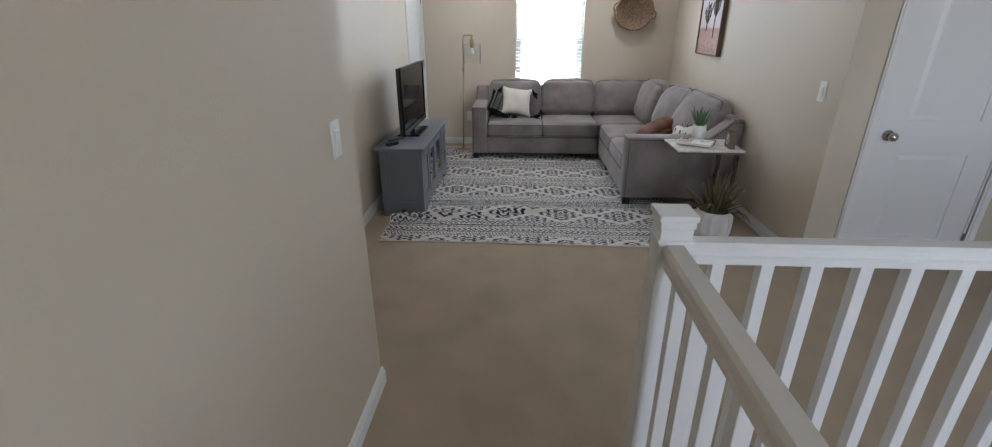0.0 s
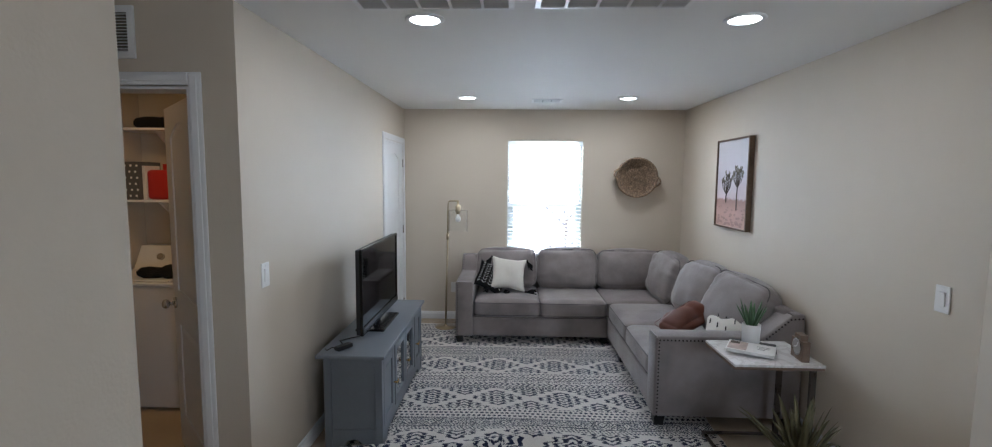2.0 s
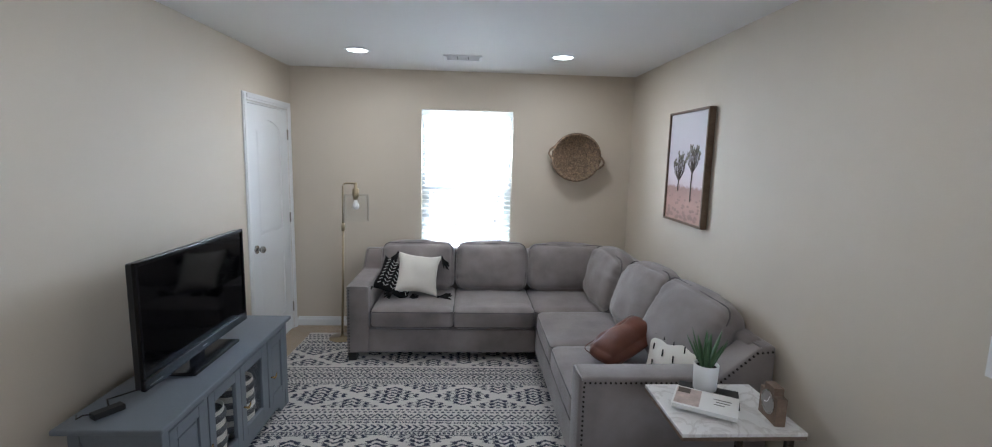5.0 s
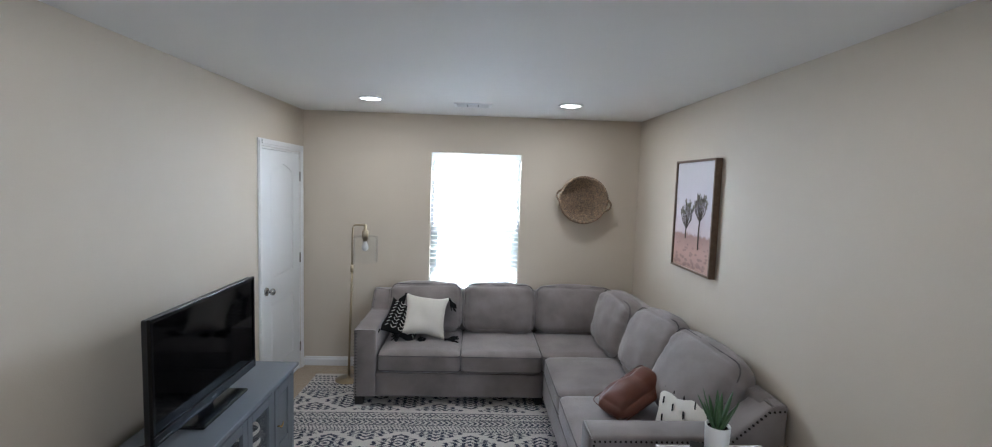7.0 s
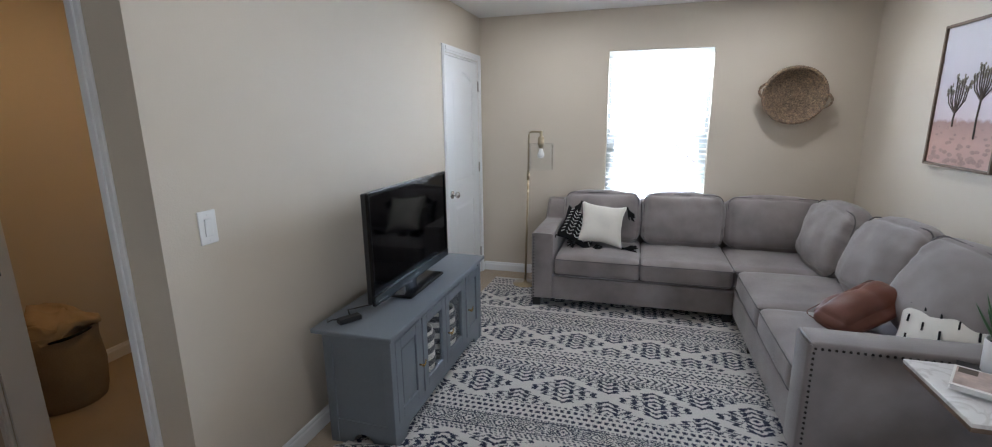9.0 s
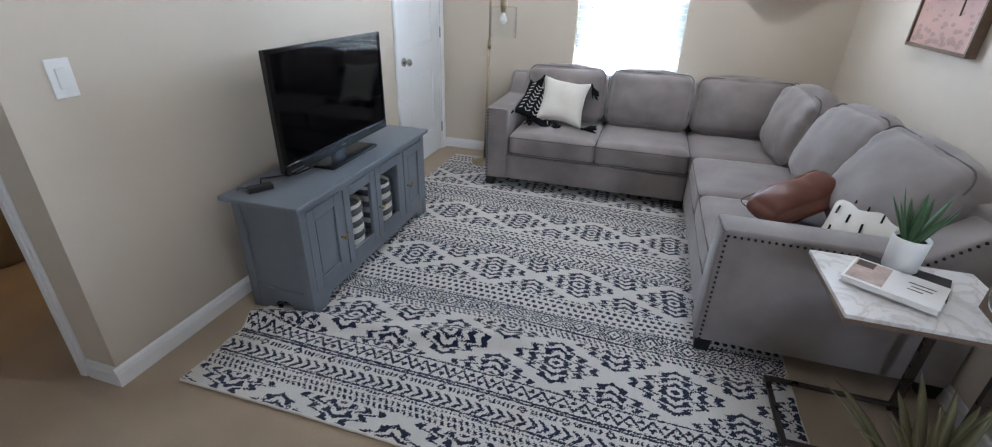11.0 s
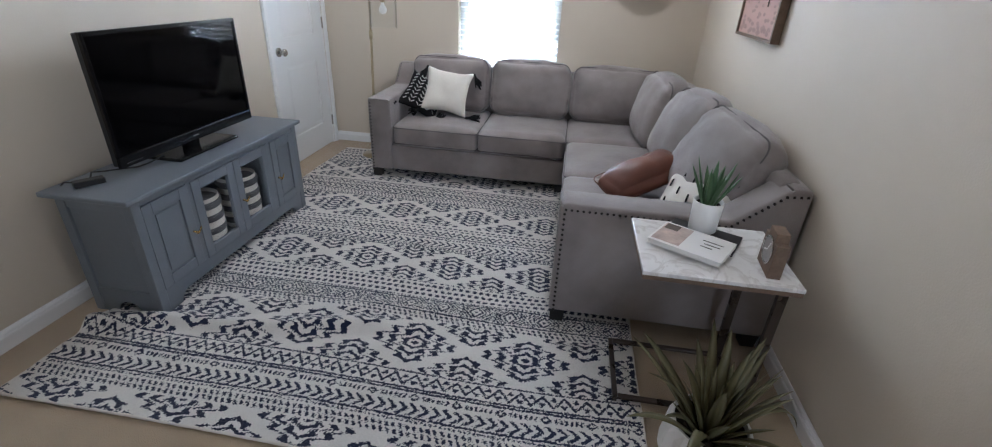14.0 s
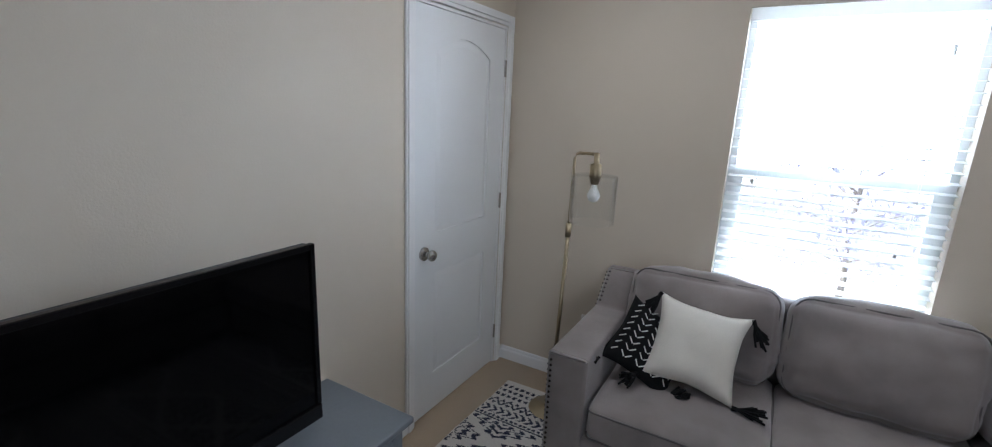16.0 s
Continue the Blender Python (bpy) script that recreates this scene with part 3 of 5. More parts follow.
for z0, z1, y in ((WZ0 + 0.11, 1.328, fy0 + 0.012), (1.370, WZ1 - FW, fy0 + 0.032)):
    p = part("pane", local(w1, boxes((WX0 + FW + 0.002, WX1 - FW - 0.002, y, y + 0.004, z0, z1))), PANE, w1)
    p.visible_shadow = False
part("window_sill", local(w1, boxes((WX0 - 0.004, WX1 + 0.004, YB - 0.02, fy0, WZ0 - 0.018, WZ0 + 0.003), bevel=0.003)), TRIM, w1)
for x, z in ((WX0 + 0.115, 1.30), (WX1 - 0.12, 1.90), (WX1 - 0.15, 1.06)):
    part("latch", local(w1, boxes((x - 0.006, x + 0.006, fy0 - 0.03, fy0 - 0.015, z - 0.022, z + 0.02), (x - 0.010, x + 0.002, fy0 - 0.034, fy0 - 0.02, z + 0.008, z + 0.024), bevel=0.002)), STEEL, w1, "small metal latch")

bl = thing("window_blind", ((WX0 + WX1) / 2, YB + 0.03, WZ1), "white faux-wood venetian blind with open slats", "blind")
part("headrail", local(bl, boxes((WX0 + 0.004, WX1 - 0.004, YB + 0.008, YB + 0.062, WZ1 - 0.055, WZ1 - 0.002), bevel=0.003)), SLAT, bl)
slat = boxes((-0.42, 0.42, -0.024, 0.024, -0.0014, 0.0014))
first = None
z = WZ1 - 0.085
while z > WZ0 + 0.05:
    if first is None:
        first = part("slat", slat, SLAT, bl)
        o = first
    else:
        o = new("slat", first.data)
        o.parent = bl
    o.matrix_local = pose(0, 0, z - WZ1, 7 + random.uniform(-1, 1), 0, 0)
    z -= 0.0445
part("bottom_rail", local(bl, boxes((WX0 + 0.010, WX1 - 0.010, YB + 0.005, YB + 0.055, WZ0 + 0.012, WZ0 + 0.032), bevel=0.003)), SLAT, bl)
for x in (WX0 + 0.13, (WX0 + WX1) / 2, WX1 - 0.13):
    for dy in (0.008, 0.053):
        part("ladder_cord", local(bl, cyl(bmesh.new(), (x, YB + dy, WZ0 + 0.02), (x, YB + dy, WZ1 - 0.05), 0.0012, n=6)), SLAT, bl)

# stair window in the closing wall behind
w2 = thing("window_2", (2.9, YS, 0.9), "plain white-framed window lighting the stairs", "window", kind="structure")
part("window_frame", local(w2, boxes((2.3, 2.34, YS - 0.08, YS - 0.03, 0.9, 2.2), (3.46, 3.5, YS - 0.08, YS - 0.03, 0.9, 2.2), (2.34, 3.46, YS - 0.08, YS - 0.03, 2.16, 2.2), (2.34, 3.46, YS - 0.08, YS - 0.03, 0.9, 0.94))), VINYL, w2)

# ---- outside ----
struct("ground", boxes((-400, 400, YB + 0.16, 800, -3.3, -3.05)), LAWN, "pale gravel yard below the window", "ground")


def tree(at, height, spread, seed, label):
    rnd = random.Random(seed)
    t = thing("tree", at, label, "tree")
    bm = bmesh.new()
    tube(bm, [(0, 0, 0), (0.06, 0.02, height * 0.25), (-0.03, 0.05, height * 0.5), (0.05, 0, height * 0.8)], 0.09, 10, taper=lambda f: 1 - 0.7 * f)
    tips = []
    for i in range(16):
        a, f = rnd.uniform(0, 6.28), rnd.uniform(0.3, 0.75)
        p0 = Vector((0, 0, height * f))
        p1 = p0 + Vector((math.cos(a), math.sin(a), rnd.uniform(0.3, 0.9))) * spread * rnd.uniform(0.5, 0.95)
        tube(bm, [p0, p0.lerp(p1, 0.5) + Vector((0, 0, 0.08)), p1], 0.02, 6, taper=lambda f: 1 - 0.75 * f)
        tips += [p0.lerp(p1, k) for k in (0.5, 0.75, 1.0)]
    part("trunk", bm, BARK, t)
    vs, fs = [], []
    for tip in tips:
        for _ in range(30):
            c = tip + Vector((rnd.gauss(0, 1), rnd.gauss(0, 1), rnd.gauss(0, 0.8))) * spread * 0.17
            a = Vector((rnd.gauss(0, 1), rnd.gauss(0, 1), rnd.gauss(0, 1))).normalized()
            b = a.orthogonal().normalized()
            l, w = rnd.uniform(0.05, 0.085), rnd.uniform(0.022, 0.04)
            k = len(vs)
            vs += [c - a * l, c + b * w, c + a * l, c - b * w]
            fs.append((k, k + 1, k + 2, k + 3))
    me = bpy.data.meshes.new("crown")
    me.from_pydata(vs, [], fs)
    me.materials.append(LEAFMAT)
    o = new("crown", me)
    o.parent = t
    return t


tree((1.9, 17.5, -3.05), 4.4, 1.7, 3, "yard tree in pale lilac blossom outside the window")
tree((-4.4, 21.0, -3.05), 4.2, 1.8, 8, "yard tree in pale lilac blossom further off")
fence = thing("garden_wall", (0, 24, -3.05), "long cream stucco garden wall behind the yard", "garden wall")
part("wall", boxes((-30, 30, -0.1, 0.1, 0, 1.8)), STUCCO, fence)
part("coping", boxes((-30, 30, -0.16, 0.16, 1.8, 1.9)), STUCCO, fence)

# ---- ceiling fixtures ----


def can_light(x, y):
    t = thing("recessed_light", (x, y, H), "round white recessed ceiling light, switched on", "ceiling light", "recessed ceiling lights")
    bm = bmesh.new()
    lathe(bm, [(0.070, 0.0), (0.094, -0.001), (0.096, -0.005), (0.090, -0.009), (0.076, -0.010), (0.070, -0.004)], n=40)
    part("trim", bm, TRIM, t, smooth=True)
    bm = bmesh.new()
    lathe(bm, [(0.0752, -0.0075), (0.06, -0.0105), (0.03, -0.0115), (0.004, -0.012)], n=32)
    part("diffuser", bm, CANLIGHT, t, "glowing white diffuser", True)
    lamp("can_lamp", "AREA", pose(x, y, H - 0.018), CAN_POWER * (1.25 if y > 5 else 0.6), (1.0, 0.93, 0.84), 0.14, shape="DISK")


for x in (-0.405, 1.14):
    for y in (3.65, 5.96):
        can_light(x, y)


def air_vent(name, x0, x1, y0, y1, label):
    t = thing(name, ((x0 + x1) / 2, (y0 + y1) / 2, H), label, "air vent")
    part("frame", local(t, boxes((x0, x1, y0, y0 + 0.025, H - 0.008, H), (x0, x1, y1 - 0.025, y1, H - 0.008, H), (x0, x0 + 0.025, y0 + 0.025, y1 - 0.025, H - 0.008, H), (x1 - 0.025, x1, y0 + 0.025, y1 - 0.025, H - 0.008, H), bevel=0.002)), TRIM, t)
    return t


v = air_vent("ceiling_vent", 0.225, 0.527, 6.04, 6.23, "small white slotted ceiling air register")
# dark sheet whose colour stands in for the shade inside the open slots
part("backing", local(v, boxes((0.25, 0.502, 6.065, 6.205, H - 0.003, H - 0.001))), SLOT_SHADE, v)
for i in range(7):
    y = 6.078 + i * 0.019
    for x0, x1 in ((0.25, 0.33), (0.336, 0.416), (0.422, 0.502)):
        part("slat", local(v, turned(boxes((x0, x1, -0.005, 0.005, -0.001, 0.001)), Matrix.Translation((0, y, H - 0.006)) @ Matrix.Rotation(1.0, 4, "X"))), TRIM, v)


def return_grille(x0, x1, y0, y1):
    t = air_vent("return_air_grille", x0, x1, y0, y1, "large white return-air grille with a grey filter behind its bars")
    part("filter", local(t, boxes((x0 + 0.025, x1 - 0.025, y0 + 0.025, y1 - 0.025, H - 0.003, H - 0.001))), GRILLE, t, "dusty grey filter")
    n = 5
    for i in range(1, n):
        x = x0 + (x1 - x0) * i / n
        part("bar", local(t, boxes((x - 0.007, x + 0.007, y0 + 0.025, y1 - 0.025, H - 0.009, H - 0.003))), TRIM, t)
    bm = bmesh.new()
    k = int((y1 - y0 - 0.05) / 0.013)
    for i in range(k):
        y = y0 + 0.03 + i * 0.013
        turned_bm = boxes((x0 + 0.025, x1 - 0.025, -0.004, 0.004, -0.0006, 0.0006))
        me = bpy.data.meshes.new("tmp")
        turned(turned_bm, Matrix.Translation((0, y, H - 0.0065)) @ Matrix.Rotation(0.7, 4, "X")).to_mesh(me)
        turned_bm.free()
        bm.from_mesh(me)
        bpy.data.meshes.remove(me)
    o = part("louvers", local(t, bm), GRILLE, t)
    o["kind"] = "stuff"


return_grille(-0.68, 0.032, 2.75, 3.51)
return_grille(0.125, 0.815, 2.75, 3.50)

# transfer grille over the laundry door
tg = thing("wall_grille", (-2.0, YL, 2.28), "white framed wall air grille above the laundry door", "air vent")
gx0, gx1, gz0, gz1 = -2.25, -1.66, 2.185, 2.415
part("frame", local(tg, boxes((gx0, gx1, YL - 0.012, YL, gz0, gz0 + 0.03), (gx0, gx1, YL - 0.012, YL, gz1 - 0.03, gz1), (gx0, gx0 + 0.03, YL - 0.012, YL, gz0 + 0.03, gz1 - 0.03), (gx1 - 0.03, gx1, YL - 0.012, YL, gz0 + 0.03, gz1 - 0.03), bevel=0.002)), TRIM, tg)
part("backing", local(tg, boxes((gx0 + 0.03, gx1 - 0.03, YL - 0.002, YL - 0.0005, gz0 + 0.03, gz1 - 0.03))), GRILLE, tg)
for i in range(1, 4):
    x = gx0 + (gx1 - gx0) * i / 4
    part("bar", local(tg, boxes((x - 0.005, x + 0.005, YL - 0.011, YL - 0.003, gz0 + 0.03, gz1 - 0.03))), TRIM, tg)
for i in range(13):
    zz = gz0 + 0.038 + i * 0.0135
    part("louver", local(tg, turned(boxes((gx0 + 0.03, gx1 - 0.03, -0.005, 0.005, -0.0006, 0.0006)), Matrix.Translation((0, YL - 0.006, zz)) @ Matrix.Rotation(-0.7, 4, "X"))), STEEL, tg)

# ---- switches and outlets ----


def wall_plate(name, at, turn, label, kind="rocker"):
    t = thing(name, at, label, "light switch" if kind == "rocker" else "outlet", turn=turn)
    part("plate", boxes((-0.038, 0.038, -0.006, 0, -0.062, 0.062), bevel=0.003), PLATE, t)
    if kind == "rocker":
        part("rocker", turned(boxes((-0.0165, 0.0165, -0.0045, 0.0045, -0.033, 0.033), bevel=0.002), Matrix.Translation((0, -0.0065, 0)) @ Matrix.Rotation(0.06, 4, "X")), PLATE, t)
    else:
        for dz in (0.02, -0.02):
            part("socket", boxes((-0.016, 0.016, -0.008, -0.005, dz - 0.013, dz + 0.013), bevel=0.002), PLATE, t)
    for dz in (0.048, -0.048):
        part("screw", cyl(bmesh.new(), (0, -0.0055, dz), (0, -0.0072, dz), 0.003, n=8), PLATE, t)
    return t


wall_plate("light_switch", (XL, 3.573, 1.170), 90, "white rocker light switch on the beige wall")
wall_plate("light_switch", (XR, 3.408, 1.140), -90, "white rocker light switch beside the hall corner")
wall_plate("light_switch", (XA, 1.737, 1.186), 90, "white rocker light switch on the corridor wall")
wall_plate("wall_outlet", (-0.63, YB, 0.38), 0, "white double wall outlet low behind the lamp", "socket")

# ---- stair rail ----
rail = thing("stair_railing", (0.52, 1.48, 0), "white painted stair railing with square balusters and a newel post", "railing")
bm = boxes((0.474, 0.566, 1.434, 1.526, 0, 1.008), bevel=0.003)
part("newel_post", local(rail, bm), TRIM, rail)
bm = boxes((0.465, 0.575, 1.425, 1.535, 1.031, 1.050), (0.470, 0.570, 1.430, 1.530, 1.008, 1.031), (0.469, 0.571, 1.429, 1.531, 0.962, 0.974), bevel=0.004)
part("newel_cap", local(rail, bm), TRIM, rail)


def handrail(a, b, along, material):
    """A moulded rail from a to b, top at 0.96."""
    prof = [(-0.030, 0.905), (0.030, 0.905), (0.030, 0.925), (0.022, 0.932), (0.022, 0.940), (0.033, 0.946), (0.033, 0.960), (0.024, 0.972), (-0.024, 0.972), (-0.033, 0.960), (-0.033, 0.946), (-0.022, 0.940), (-0.022, 0.932), (-0.030, 0.925)]
    bm = bmesh.new()
    if along == "x":
        prism(bm, [(1.48 + p, z - 0.012) for p, z in prof], "x", a, b)
    else:
        prism(bm, [(0.52 + p, z - 0.012) for p, z in prof], "y", a, b)
    return part("handrail", local(rail, bm), material, rail)


handrail(0.566, XE, "x", TRIM)
handrail(YS, 1.434, "y", RAILTOP)
part("shoe_rail", local(rail, boxes((0.568, XE, 1.450, 1.510, 0.0, 0.03), (0.49, 0.55, YS, 1.432, 0.0, 0.03), bevel=0.004)), TRIM, rail)
base = None
spots = [(0.665 + 0.1405 * i, 1.48) for i in range(21)] + [(0.52, 1.345 - 0.1405 * i) for i in range(24)]
for x, y in spots:
    if base is None:
        base = part("baluster", boxes((-0.019, 0.019, -0.019, 0.019, 0.03, 0.897), bevel=0.002), TRIM, rail)
        o = base
    else:
        o = new("baluster", base.data)
        o.parent = rail
    o.location = (x - 0.52, y - 1.48, 0)

# ---- rug ----


def tri(a):
    return 2 * np.abs(a - np.floor(a + 0.5))


def fr(a):
    return a - np.floor(a)


def weave(u, v):
    """Where the dark yarn lies: u across the rug, v along it from the near edge, in metres."""
    out = np.zeros_like(u)

    def band(v0, v1):
        t = (v - v0) / (v1 - v0)
        return (t >= 0) & (t < 1), t

    def rule(c, w=0.006, dash=0.0):
        m = np.abs(v - c) < w
        if dash:
            m &= fr(u / dash) < 0.62
        out[m] = 1

    def arrows(v0, v1, p=0.043):
        m, t = band(v0, v1)
        out[m & (fr(u / p + np.abs(t - 0.5) * 1.5) < 0.46)] = 1

    def zigzag(v0, v1, p=0.086):
        m, t = band(v0, v1)
        z = tri(u / p)
        out[m & (np.abs(t - (0.10 + 0.80 * z)) < 0.125)] = 1
        a = tri(u / p)
        out[m & (a < 0.34) & (t > 0.60) & (t < 0.96 - a * 0.9)] = 1
        b = tri(u / p + 0.5)
        out[m & (b < 0.34) & (t < 0.40) & (t > 0.04 + b * 0.9)] = 1

    def dots(v0, v1, rows=3, p=0.036):
        m, t = band(v0, v1)
        r = np.floor(t * rows)
        out[m & (np.abs(fr(t * rows) - 0.5) < 0.27) & (np.abs(fr(u / p + 0.5 * r) - 0.5) < 0.30)] = 1

    def ticks(v0, v1, p=0.026):
        """Two rows of short slanting strokes."""
        m, t = band(v0, v1)
        k = fr(t * 2)
        out[m & (np.abs(k - 0.5) < 0.36) & (fr(u / p + k * 0.55 + 0.5 * np.floor(t * 2)) < 0.5)] = 1

    def gems(v0, v1, p=0.165):
        """Ringed diamonds with nested chevrons closing in from both sides."""
        m, t = band(v0, v1)
        a, b = tri(u / p) * p / 0.085, np.abs(2 * t - 1)
        d = a + b * 0.95
        out[m & (d > 0.62) & (d < 0.92)] = 1
        out[m & (d < 0.24)] = 1
        out[m & (d > 1.12) & (a > 0.30) & (fr((d - 1.12) / 0.42) < 0.55) & (a < 1.9)] = 1

    def beads(v0, v1, p=0.17):
        """A row of small ringed diamonds with dashes between."""
        m, t = band(v0, v1)
        a, b = tri(u / p) * p / 2, np.abs(2 * t - 1)
        d = a / 0.024 + b
        out[m & (d > 0.45) & (d < 1.0)] = 1
        out[m & (a > 0.032) & (b < 0.55) & (fr(a / 0.018 + 0.3 * t) < 0.58)] = 1

    def lozenges(c, hh=0.160, p=0.495, at=0.445):
        """Large diamonds of nested jagged lines, half diamonds between, broad bare bands around them."""
        m = np.abs(v - c) < hh
        du = u - at
        a, b = tri(du / p), np.abs(v - c) / hh

        def jagged(a, b, du):
            d = a + b
            saw = tri(b * hh / 0.040 + 0.5) - 0.5
            e = d + 0.21 * saw * np.minimum(1, a * 4)
            line = np.zeros_like(u, dtype=bool)
            for r, w in ((0.25, 0.062), (0.49, 0.060), (0.735, 0.062)):
                line |= np.abs(e - r) < w
            # bare seams split the lines into single strokes
            seam = (np.abs(fr(a * 2.6 - b * 0.6) - 0.5) < 0.035) & (d > 0.3)
            return (line & ~seam & (d < 0.88)) | (d < 0.09)
        out[m & jagged(a, b, du)] = 1
        out[m & jagged(1 - a, 1 - b, du + p / 2)] = 1

    lozenges(-0.055)
    ticks(0.112, 0.168)
    rule(0.180, 0.005, 0.018), rule(0.196, 0.005)
    arrows(0.206, 0.262)
    beads(0.272, 0.310)
    rule(0.319, 0.005), rule(0.333, 0.005)
    zigzag(0.343, 0.410)
    rule(0.418, 0.004)
    lozenges(0.587)
    ticks(0.752, 0.796)
    rule(0.804, 0.005)
    gems(0.814, 0.900)
    rule(0.908, 0.005), rule(0.922, 0.005, 0.02)
    dots(0.932, 1.050)
    rule(1.060, 0.005, 0.03)
    lozenges(1.230)
    rule(1.396, 0.004), rule(1.415, 0.009, 0.026), rule(1.434, 0.004)
    arrows(1.446, 1.506)
    beads(1.514, 1.550)
    rule(1.560, 0.005)
    zigzag(1.570, 1.636)
    dots(1.642, 1.698, 2)
    lozenges(1.873)
    rule(2.042, 0.004), rule(2.060, 0.008, 0.026)
    ticks(2.074, 2.118)
    rule(2.128, 0.005)
    arrows(2.138, 2.196)
    rule(2.206, 0.005), rule(2.222, 0.006, 0.022)
    zigzag(2.236, 2.302)
    rule(2.312, 0.005)
    lozenges(2.515)
    rule(2.69, 0.005), rule(2.71, 0.008, 0.026)
    arrows(2.73, 2.79)
    zigzag(2.80, 2.87)
    dots(2.88, 3.02)
    return out


RX0, RX1, RY0, RY1 = -1.005, 1.385, 3.475, 6.525
nx, ny = 601, 767
gx, gy = np.meshgrid(np.linspace(0, RX1 - RX0, nx), np.linspace(0, RY1 - RY0, ny), indexing="ij")
jig = np.random.RandomState(5).normal(0, 1, (2, nx, ny))
yarn = weave(gx + jig[0] * 0.0024 + 0.008 * np.sin(gy * 5), gy + jig[1] * 0.0022 + 0.005 * np.sin(gx * 4))
wx = gx + RX0
crest = 4.072 + 0.185 * wx + 0.015 * np.sin(wx * 7)
off = (gy + RY0) - crest
ridge = 0.056 / (1 + np.exp((wx - 0.40) * 5)) * np.exp(-np.where(off < 0, (off / 0.042) ** 2, (off / 0.065) ** 2)) * (0.8 + 0.2 * np.sin(wx * 6 + 1))
swell = 0.014 * np.exp(-((off - 0.16) / 0.06) ** 2) + 0.008 * np.exp(-((off + 0.14) / 0.05) ** 2)
under = (wx < -0.70) & (gy + RY0 > 3.985)
gz = 0.012 + np.where(under, 0, ridge + swell) + 0.0016 * np.sin(wx * 5.0 + gy * 2.0) + jig[0] * 0.0005 + yarn * 0.0012
edge_x = 0.006 * np.sin(gy * 2.1) + 0.004 * np.sin(gy * 7)
co = np.stack([wx + edge_x, gy + RY0 + 0.008 * np.sin(gx * 2.6), gz], -1).reshape(-1, 3)
idx = np.arange(nx * ny).reshape(nx, ny)
quads = np.stack([idx[:-1, :-1], idx[1:, :-1], idx[1:, 1:], idx[:-1, 1:]], -1).reshape(-1, 4)
me = bpy.data.meshes.new("area_rug")
me.vertices.add(len(co))
me.vertices.foreach_set("co", co.ravel())
me.loops.add(quads.size)
me.loops.foreach_set("vertex_index", quads.ravel())
me.polygons.add(len(quads))
me.polygons.foreach_set("loop_start", np.arange(0, quads.size, 4))
me.update(calc_edges=True)
at = me.attributes.new("yarn", "FLOAT", "POINT")
at.data.foreach_set("value", yarn.ravel().astype(np.float32))
me.materials.append(RUG)
rug = thing("area_rug", (0, 0, 0), "cream area rug with black tribal diamonds, rippled near one end", "rug")
o = new("rug_surface", me)
o.parent = rug
finish(o, True)
rim = [tuple(co[i]) for i in np.concatenate([idx[::6, 0], idx[-1, ::6], idx[::-6, -1], idx[0, ::-6]])]
bm = bmesh.new()
tube(bm, [(x, y, z - 0.005) for x, y, z in rim], 0.006, 6, closed=True)
part("binding", bm, WHITEFAB, rug, "cream bound edge", True)

# ---- sofa ----
SX0, SX1, SY0, SY1 = -0.515, 1.962, 5.92, 6.755     # main run under the window
RXF, RYF = 0.997, 4.345                             # front of the side run, its open end
sofa = thing("sectional_sofa", (0.72, 6.3, 0), "grey velvet L-shaped sectional sofa with nailhead trim, on the rug", "sofa")


def sofa_part(name, cx, cy, cz, hx, hy, hz, r, fill, seed, tilt=(0, 0, 0), wrinkle=0.003, label="", n=12, material=SOFA):
    bm = puff(hx, hy, hz, r, fill, seed, wrinkle, n)
    turned(bm, pose(cx, cy, cz, *tilt))
    return part(name, local(sofa, bm), material, sofa, label, True)


# plinths and back frames
sofa_part("base", 0.315, 6.335, 0.178, 0.695, 0.405, 0.100, 0.015, (0, 0, 0), 1, n=8)
sofa_part("base", 1.480, 5.56, 0.178, 0.470, 1.195, 0.100, 0.015, (0, 0, 0), 2, n=10)
sofa_part("back_frame", 0.72, 6.70, 0.44, 1.10, 0.055, 0.36, 0.03, (0, 0.006, 0.004), 3, n=12)
sofa_part("back_frame", 1.905, 5.55, 0.44, 0.055, 1.14, 0.36, 0.03, (0.006, 0, 0.004), 4, n=12)
ARM = [(0.0, 0.078), (0.0, 0.622), (0.012, 0.632), (0.60, 0.632), (0.76, 0.785), (0.775, 0.792), (0.835, 0.792), (0.835, 0.078)]
for nm, along in (("main", "y"), ("side", "x")):
    bm = bmesh.new()
    if along == "y":
        prism(bm, [(SY0 + a * 1.0, z) for a, z in ARM], "x", SX0, SX0 + 0.172)
    else:
        k = (SX1 - RXF) / 0.835
        prism(bm, [(RXF + a * k, z) for a, z in ARM], "y", RYF, RYF + 0.172)
    bmesh.ops.bevel(bm, geom=bm.edges[:], offset=0.016, segments=3, profile=0.5, affect="EDGES")
    bmesh.ops.triangulate(bm, faces=[f for f in bm.faces if len(f.verts) > 4])
    part("arm", local(sofa, bm), SOFA, sofa, smooth=True)


def nail_row(bm, pts, normal, gap=0.025):
    """Round nailheads along a line of points."""
    pts = [Vector(p) for p in pts]
    q = Vector(normal).to_track_quat("Z", "Y").to_matrix().to_4x4()
    carry = 0.0
    for a, b in zip(pts, pts[1:]):
        L = (b - a).length
        s = carry
        while s < L:
            m = Matrix.Translation(a.lerp(b, s / L)) @ q
            bmesh.ops.create_cone(bm, cap_ends=True, segments=7, radius1=0.0080, radius2=0.0040, depth=0.007, matrix=m)
            s += gap
        carry = s - L


